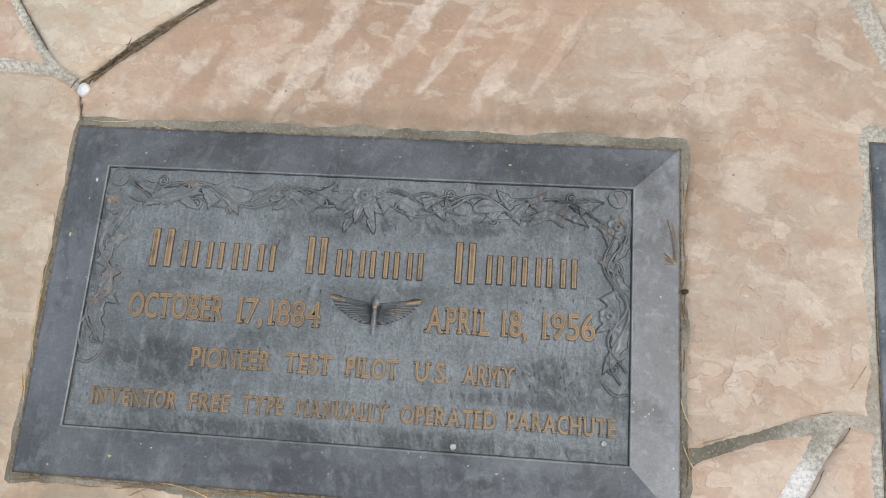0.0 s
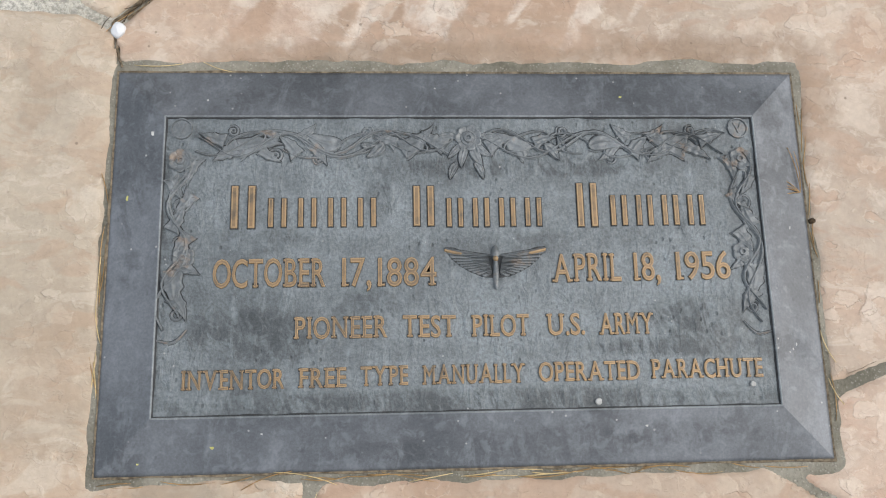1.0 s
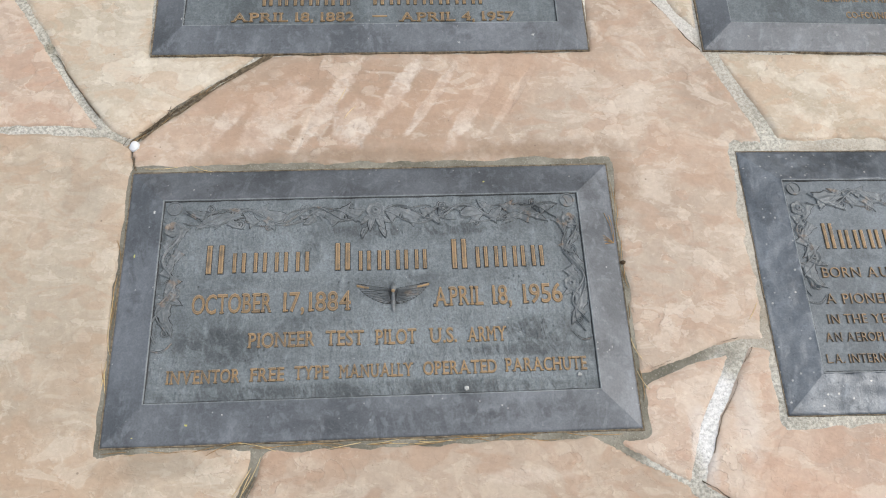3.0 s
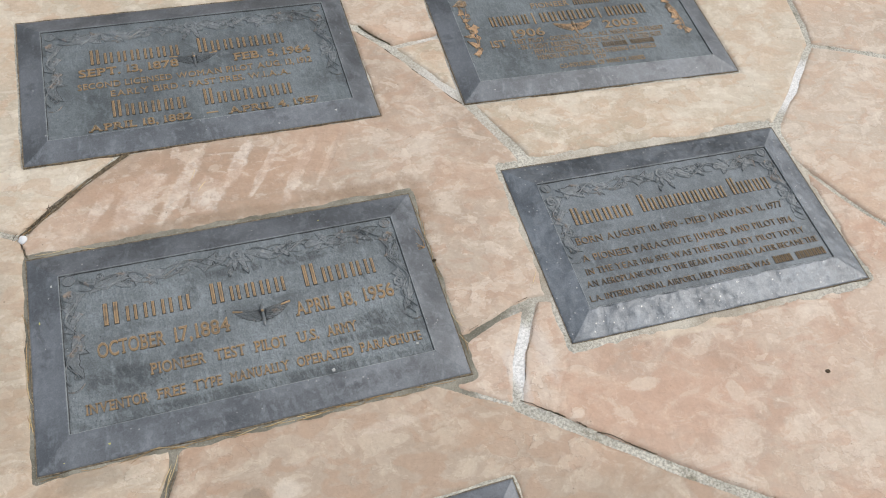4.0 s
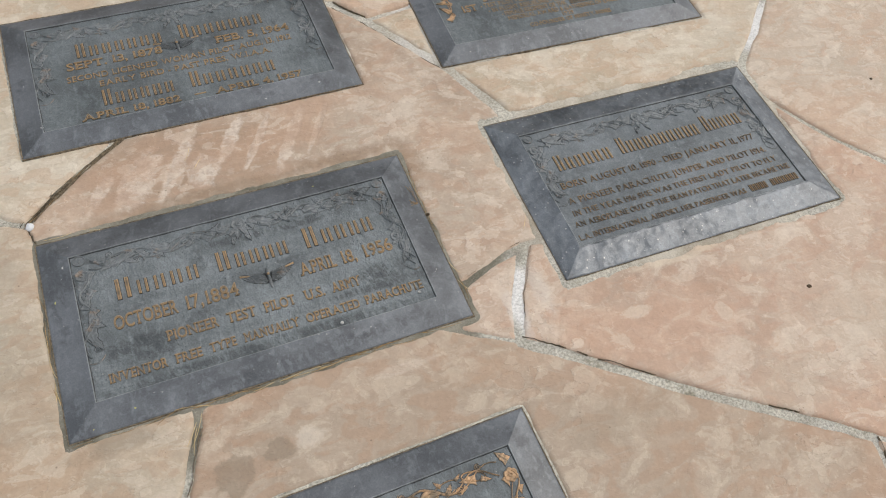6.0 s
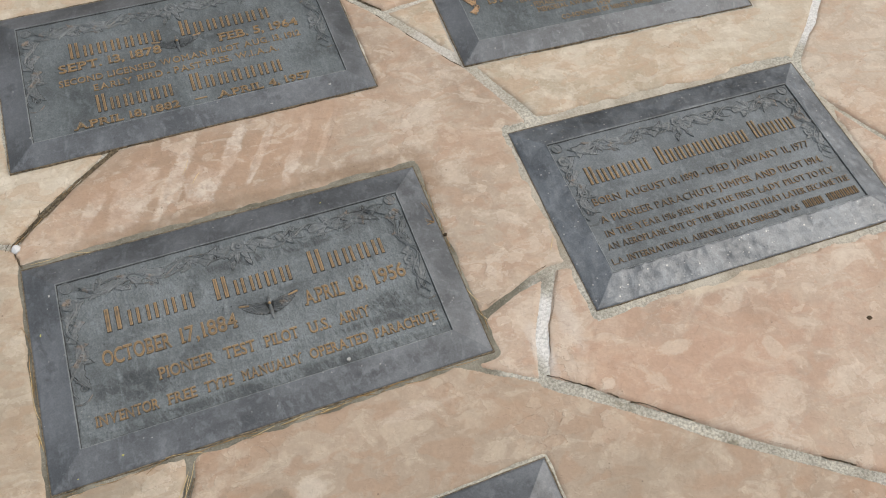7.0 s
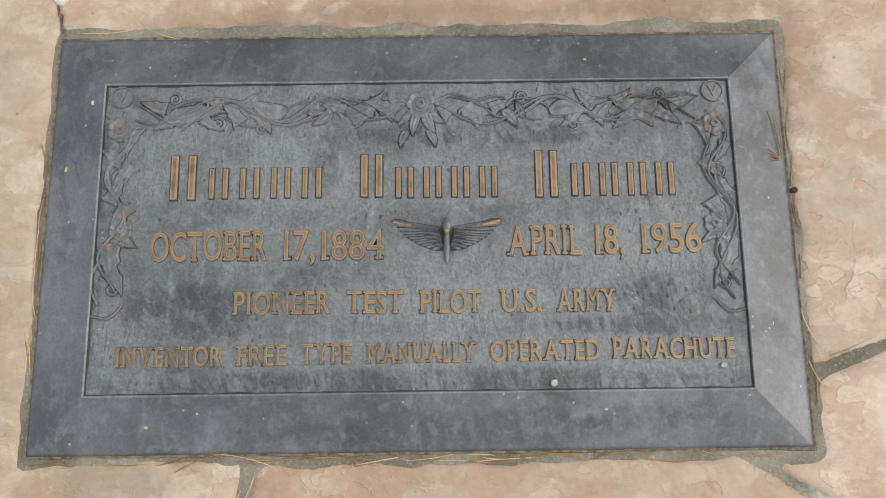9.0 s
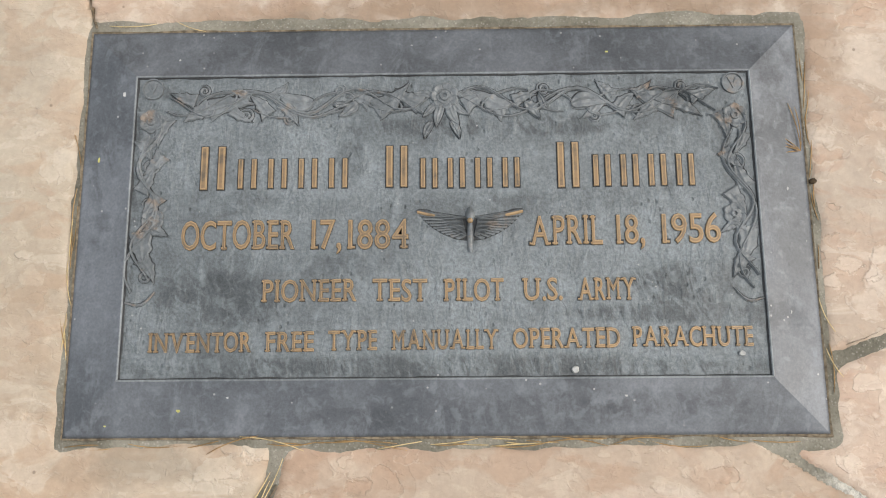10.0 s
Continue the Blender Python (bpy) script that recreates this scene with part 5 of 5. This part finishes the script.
def grid_line(a, b, fine, low, high):
    """Fine steps between a and b, wide ones out to low and high."""
    out_a = [low + (a - low) * k / 12 for k in range(12)]
    out_b = [b + (high - b) * k / 12 for k in range(1, 13)]
    return np.array(out_a + list(np.arange(a, b, fine)) + [b] + out_b)


def edge_distance(px, py, poly):
    """Signed distance to a polygon (positive inside), less half the joint's width."""
    d = np.full(px.shape, 9.0)
    inside = np.zeros(px.shape, bool)
    for (x0, y0), (x1, y1) in zip(poly, poly[1:] + poly[:1]):
        ex, ey = x1 - x0, y1 - y0
        if not (ex or ey):
            continue
        q = np.clip(((px - x0) * ex + (py - y0) * ey) / (ex * ex + ey * ey), 0, 1)
        thin = ((x0, y0), (x1, y1)) in HAIRLINE or ((x1, y1), (x0, y0)) in HAIRLINE
        half = -0.014 if thin else JOINT_HALF.get((x0, y0, x1, y1), JOINT_HALF.get((x1, y1, x0, y0), 0.006))
        d = np.minimum(d, np.hypot(px - x0 - q * ex, py - y0 - q * ey) - half)
        cross = (y0 > py) != (y1 > py)
        if ey:
            inside ^= cross & (px < x0 + (py - y0) / ey * ex)
    return np.where(inside, d, -np.abs(d) - 0.006)


def marker_distance(px, py, key):
    """Distance outside a marker's collar (negative within it)."""
    cx, cy, w, h, turn = MARKERS[key]
    left, right, low, top = COLLAR[key]
    c, s = math.cos(radians(turn)), math.sin(radians(turn))
    u, v = (px - cx) * c + (py - cy) * s, -(px - cx) * s + (py - cy) * c
    du, dv = np.abs(u) - w / 2, np.abs(v) - h / 2
    cu, cv = np.where(u > 0, right, left), np.where(v > 0, top, low)
    out = (np.hypot(np.maximum(du, 0) / cu, np.maximum(dv, 0) / cv) - 1) * np.where(du * cv > dv * cu, cu, cv)
    within = np.maximum(du, dv)
    return np.where(within < 0, within - np.minimum(cu, cv), out)


# ---- ground: one sheet of mortar and concrete ----
def build_ground():
    xs = np.concatenate([[-150, -40, -10, -3], grid_line(-0.6, 2.1, 0.006, -1.3, 2.7), [4, 10, 40, 150]])
    ys = np.concatenate([[-150, -40, -10, -3], grid_line(-0.85, 1.1, 0.006, -1.5, 1.6), [4, 10, 40, 150]])
    gx, gy = np.meshgrid(xs, ys, indexing="ij")
    z = -0.0045 + 0.0022 * value_noise(gx, gy, 28, 3, 4, 0.6) + 0.0015 * value_noise(gx, gy, 5, 9, 2)
    for key in MARKERS:
        reach = 0.018 if key in "AD" else 0.006
        z += 0.0034 * smooth_step(-marker_distance(gx, gy, key), -reach, 0.002) * (marker_distance(gx, gy, key) < 0.03)
    z = np.minimum(z, 0.0002)
    ob = new("ground", sheet_mesh("ground", xs, ys, z))
    ob.data.materials.append(MORTAR)
    tagged(ob, "rough grey mortar bed between the flagstones", "ground", kind="structure")
    return ob


ground = build_ground()


# ---- flagstones ----
def build_flagstones():
    paving = new("pavement")
    tagged(paving, "irregular sandstone flagstone paving with grey mortar joints", "pavement", kind="structure")
    all_x = grid_line(-0.6, 2.1, 0.004, -1.2, 2.6)
    all_y = grid_line(-0.85, 1.1, 0.004, -1.4, 1.5)
    for k, (poly, mat, label) in enumerate(STONES):
        px, py = [p[0] for p in poly], [p[1] for p in poly]
        xs = all_x[(all_x > min(px) - 0.03) & (all_x < max(px) + 0.03)]
        ys = all_y[(all_y > min(py) - 0.03) & (all_y < max(py) + 0.03)]
        gx, gy = np.meshgrid(xs, ys, indexing="ij")
        d = edge_distance(gx, gy, poly) + 0.0045 * value_noise(gx, gy, 14, 40 + k, 5, 0.6)
        for key in MARKERS:
            md = marker_distance(gx, gy, key)
            ragged = 0.5 if key in "BCE" else 1.5 if key == "D" else 1.0
            if key == "D":
                md = md + 0.0085 * value_noise(gx, gy, 45, 20 + k, 4, 0.6)
            d = np.minimum(d, md + ragged * 0.0090 * value_noise(gx, gy, 17, 90 + k, 5, 0.55))
        top = 0.0012 * value_noise(gx, gy, 3, 60 + k, 3) + 0.0009 * value_noise(gx, gy, 11, 70 + k, 4)
        flake = value_noise(gx + 0.02 * value_noise(gx, gy, 9, 7, 2), gy, 4.5, 80 + k, 4, 0.42)
        top += 0.0011 * smooth_step(flake, 0.10, 0.16) - 0.0011 * smooth_step(-flake, 0.16, 0.22)
        top += 0.0006 * smooth_step(value_noise(gx, gy, 16, 33 + k, 3), 0.15, 0.22)
        for line in CRACKS:
            for (x0, y0), (x1, y1) in zip(line, line[1:]):
                ex, ey = x1 - x0, y1 - y0
                f = np.clip(((gx - x0) * ex + (gy - y0) * ey) / (ex * ex + ey * ey), 0, 1)
                away = np.hypot(gx - x0 - f * ex, gy - y0 - f * ey) + 0.003 * value_noise(gx, gy, 30, 55, 3)
                top -= 0.0016 * np.exp(-(np.abs(away) / 0.0035) ** 2)
        edge = np.clip(1 - d / 0.011, 0, 1)
        z = top - 0.0038 * edge ** 2.2 + np.minimum(d, 0) * 2.2
        cell = np.maximum(np.maximum(d[:-1, :-1], d[1:, :-1]), np.maximum(d[:-1, 1:], d[1:, 1:])) > -0.006
        ob = new("flagstone", sheet_mesh("flagstone", xs, ys, z, cell))
        ob.data.materials.append(mat)
        ob.parent = paving
        ob["label"] = label
    return paving


paving = build_flagstones()


# ---- unseen walls added to block low sky north and south; east, west stay open ----
def sky_wall(name, y0, y1):
    bm = bmesh.new()
    x0, x1, top = -6.0, 7.5, 5.6
    low = [bm.verts.new(p) for p in ((x0, y0, -0.3), (x1, y0, -0.3), (x1, y1, -0.3), (x0, y1, -0.3))]
    eave = [bm.verts.new((v.co.x, v.co.y, top - 0.25)) for v in low]
    lip = [bm.verts.new((v.co.x + (0.08 if v.co.x > 0 else -0.08), v.co.y + (0.08 if v.co.y == max(y0, y1) else -0.08), top - 0.22)) for v in low]
    crown = [bm.verts.new((v.co.x, v.co.y, top)) for v in lip]
    for a, b in ((low, eave), (eave, lip), (lip, crown)):
        for k in range(4):
            bm.faces.new((a[k], a[(k + 1) % 4], b[(k + 1) % 4], b[k]))
    bm.faces.new(crown)
    bm.faces.new(low[::-1])
    ob = part(name, bm, WALL, None)
    return tagged(ob, "plain grey wall added out of view to block low sky", "wall", kind="structure")


WALL = plain("grey_render", (0.34, 0.325, 0.30), 0.9, 0.15, 3)
sky_wall("sky_wall_north", 5.6, 6.1)
sky_wall("sky_wall_south", -6.1, -5.6)


# ---- broken dark lines along some joints: soil, with stone-edge shade painted in ----
def gap_line(points, shift, wide, seed):
    bm = bmesh.new()
    last = None
    for (x0, y0), (x1, y1) in zip(points, points[1:]):
        d = Vector((x1 - x0, y1 - y0))
        side = Vector((-d.y, d.x)).normalized()
        steps = max(3, int(d.length / 0.005))
        for k in range(steps):
            p = Vector((x0, y0)) + d * (k / steps)
            p += side * (shift + 0.0035 * noise.noise((p.x * 30, p.y * 30, seed)) + 0.0012 * noise.noise((p.x * 140, p.y * 140, seed)))
            t = wide * (0.45 + 0.8 * noise.noise((p.x * 19, p.y * 19, seed + 7)))
            if t < 0.0003:
                last = None
                continue
            ring = [bm.verts.new((p.x + side.x * c, p.y + side.y * c, z)) for c, z in ((-t, -0.005), (0, -0.0001), (t, -0.005))]
            if last:
                for c in (0, 1):
                    bm.faces.new((last[c], last[c + 1], ring[c + 1], ring[c]))
            last = ring
    ob = part("soil_shade_gap", bm, SEAM, None)
    tagged(ob, "broken dark line of soil and painted edge shade along a mortar joint", "soil", kind="stuff")


for k, (line, shift, wide) in enumerate(((LONG_C, 0.0095, 0.0006), (LONG_B + LONG_C[1:2], 0.0115, 0.0016), (SHORT, 0.0105, 0.0009), (TO_B, 0.0, 0.0045), (TO_B, -0.006, 0.003),
                                         (B_TO_D[:3], -0.012, 0.0008), (SPUR[:2], 0.006, 0.002), (BELOW_A[1:3], 0.007, 0.0016), (UP_LEFT[:3], -0.006, 0.0016),
                                         (B_TO_D[:2], 0.008, 0.0018), (A_TO_D[1:], 0.009, 0.0008), (P0 + [(-0.352, 0.205)], 0.0, 0.004))):
    gap_line(line, shift, wide, k * 3.1)


# ---- paving beyond: larger plain slabs out to the edge of the court ----
def outer_slab(points, mat):
    bm = bmesh.new()
    mid = Vector((sum(p[0] for p in points) / len(points), sum(p[1] for p in points) / len(points)))
    edge = []
    for (x0, y0), (x1, y1) in zip(points, points[1:] + points[:1]):
        for k in range(8):
            f = k / 8
            p = Vector((x0 + (x1 - x0) * f, y0 + (y1 - y0) * f))
            p += (mid - p).normalized() * (0.010 + 0.006 * noise.noise((p.x * 9, p.y * 9, 2)))
            edge.append(p)
    lines = []
    for inset, z in ((0.0, -0.02), (0.0, -0.005), (0.012, 0.0008), (0.10, 0.0012)):
        lines.append([bm.verts.new((*(p + (mid - p).normalized() * inset), z)) for p in edge])
    n = len(edge)
    for u, v in zip(lines, lines[1:]):
        for k in range(n):
            bm.faces.new((u[k], u[(k + 1) % n], v[(k + 1) % n], v[k]))
    bm.faces.new(lines[-1])
    ob = part("flagstone", bm, mat, paving, smooth=False)
    return ob


COLUMNS = [-4.6, -3.6, -2.9, -2.0, -1.2, -0.30, 0.45, 1.25, 1.9, 2.6, 3.5, 4.3, 5.2, 6.0]
LEVELS = [-4.6, -3.8, -2.9, -2.2, -1.4, -0.7, 0.05, 0.8, 1.5, 2.3, 3.0, 3.9, 4.7]


def corner(i, j):
    """A jittered corner of the outer slabs; those on the inner paving's rim stay put."""
    x, y = COLUMNS[i], LEVELS[j]
    rnd = random.Random(i * 31 + j)
    if -1.21 < x < 2.61 and -1.41 < y < 1.51:
        return (x, y)
    return (x + rnd.uniform(-0.2, 0.2), y + rnd.uniform(-0.2, 0.2))


for i in range(len(COLUMNS) - 1):
    for j in range(len(LEVELS) - 1):
        cx, cy = (COLUMNS[i] + COLUMNS[i + 1]) / 2, (LEVELS[j] + LEVELS[j + 1]) / 2
        if -1.2 < cx < 2.6 and -1.4 < cy < 1.5:
            continue
        outer_slab([corner(i, j), corner(i + 1, j), corner(i + 1, j + 1), corner(i, j + 1)], random.Random(i * 7 + j).choice((ROSE, TAN, CREAM, GREIGE, OVALS)))
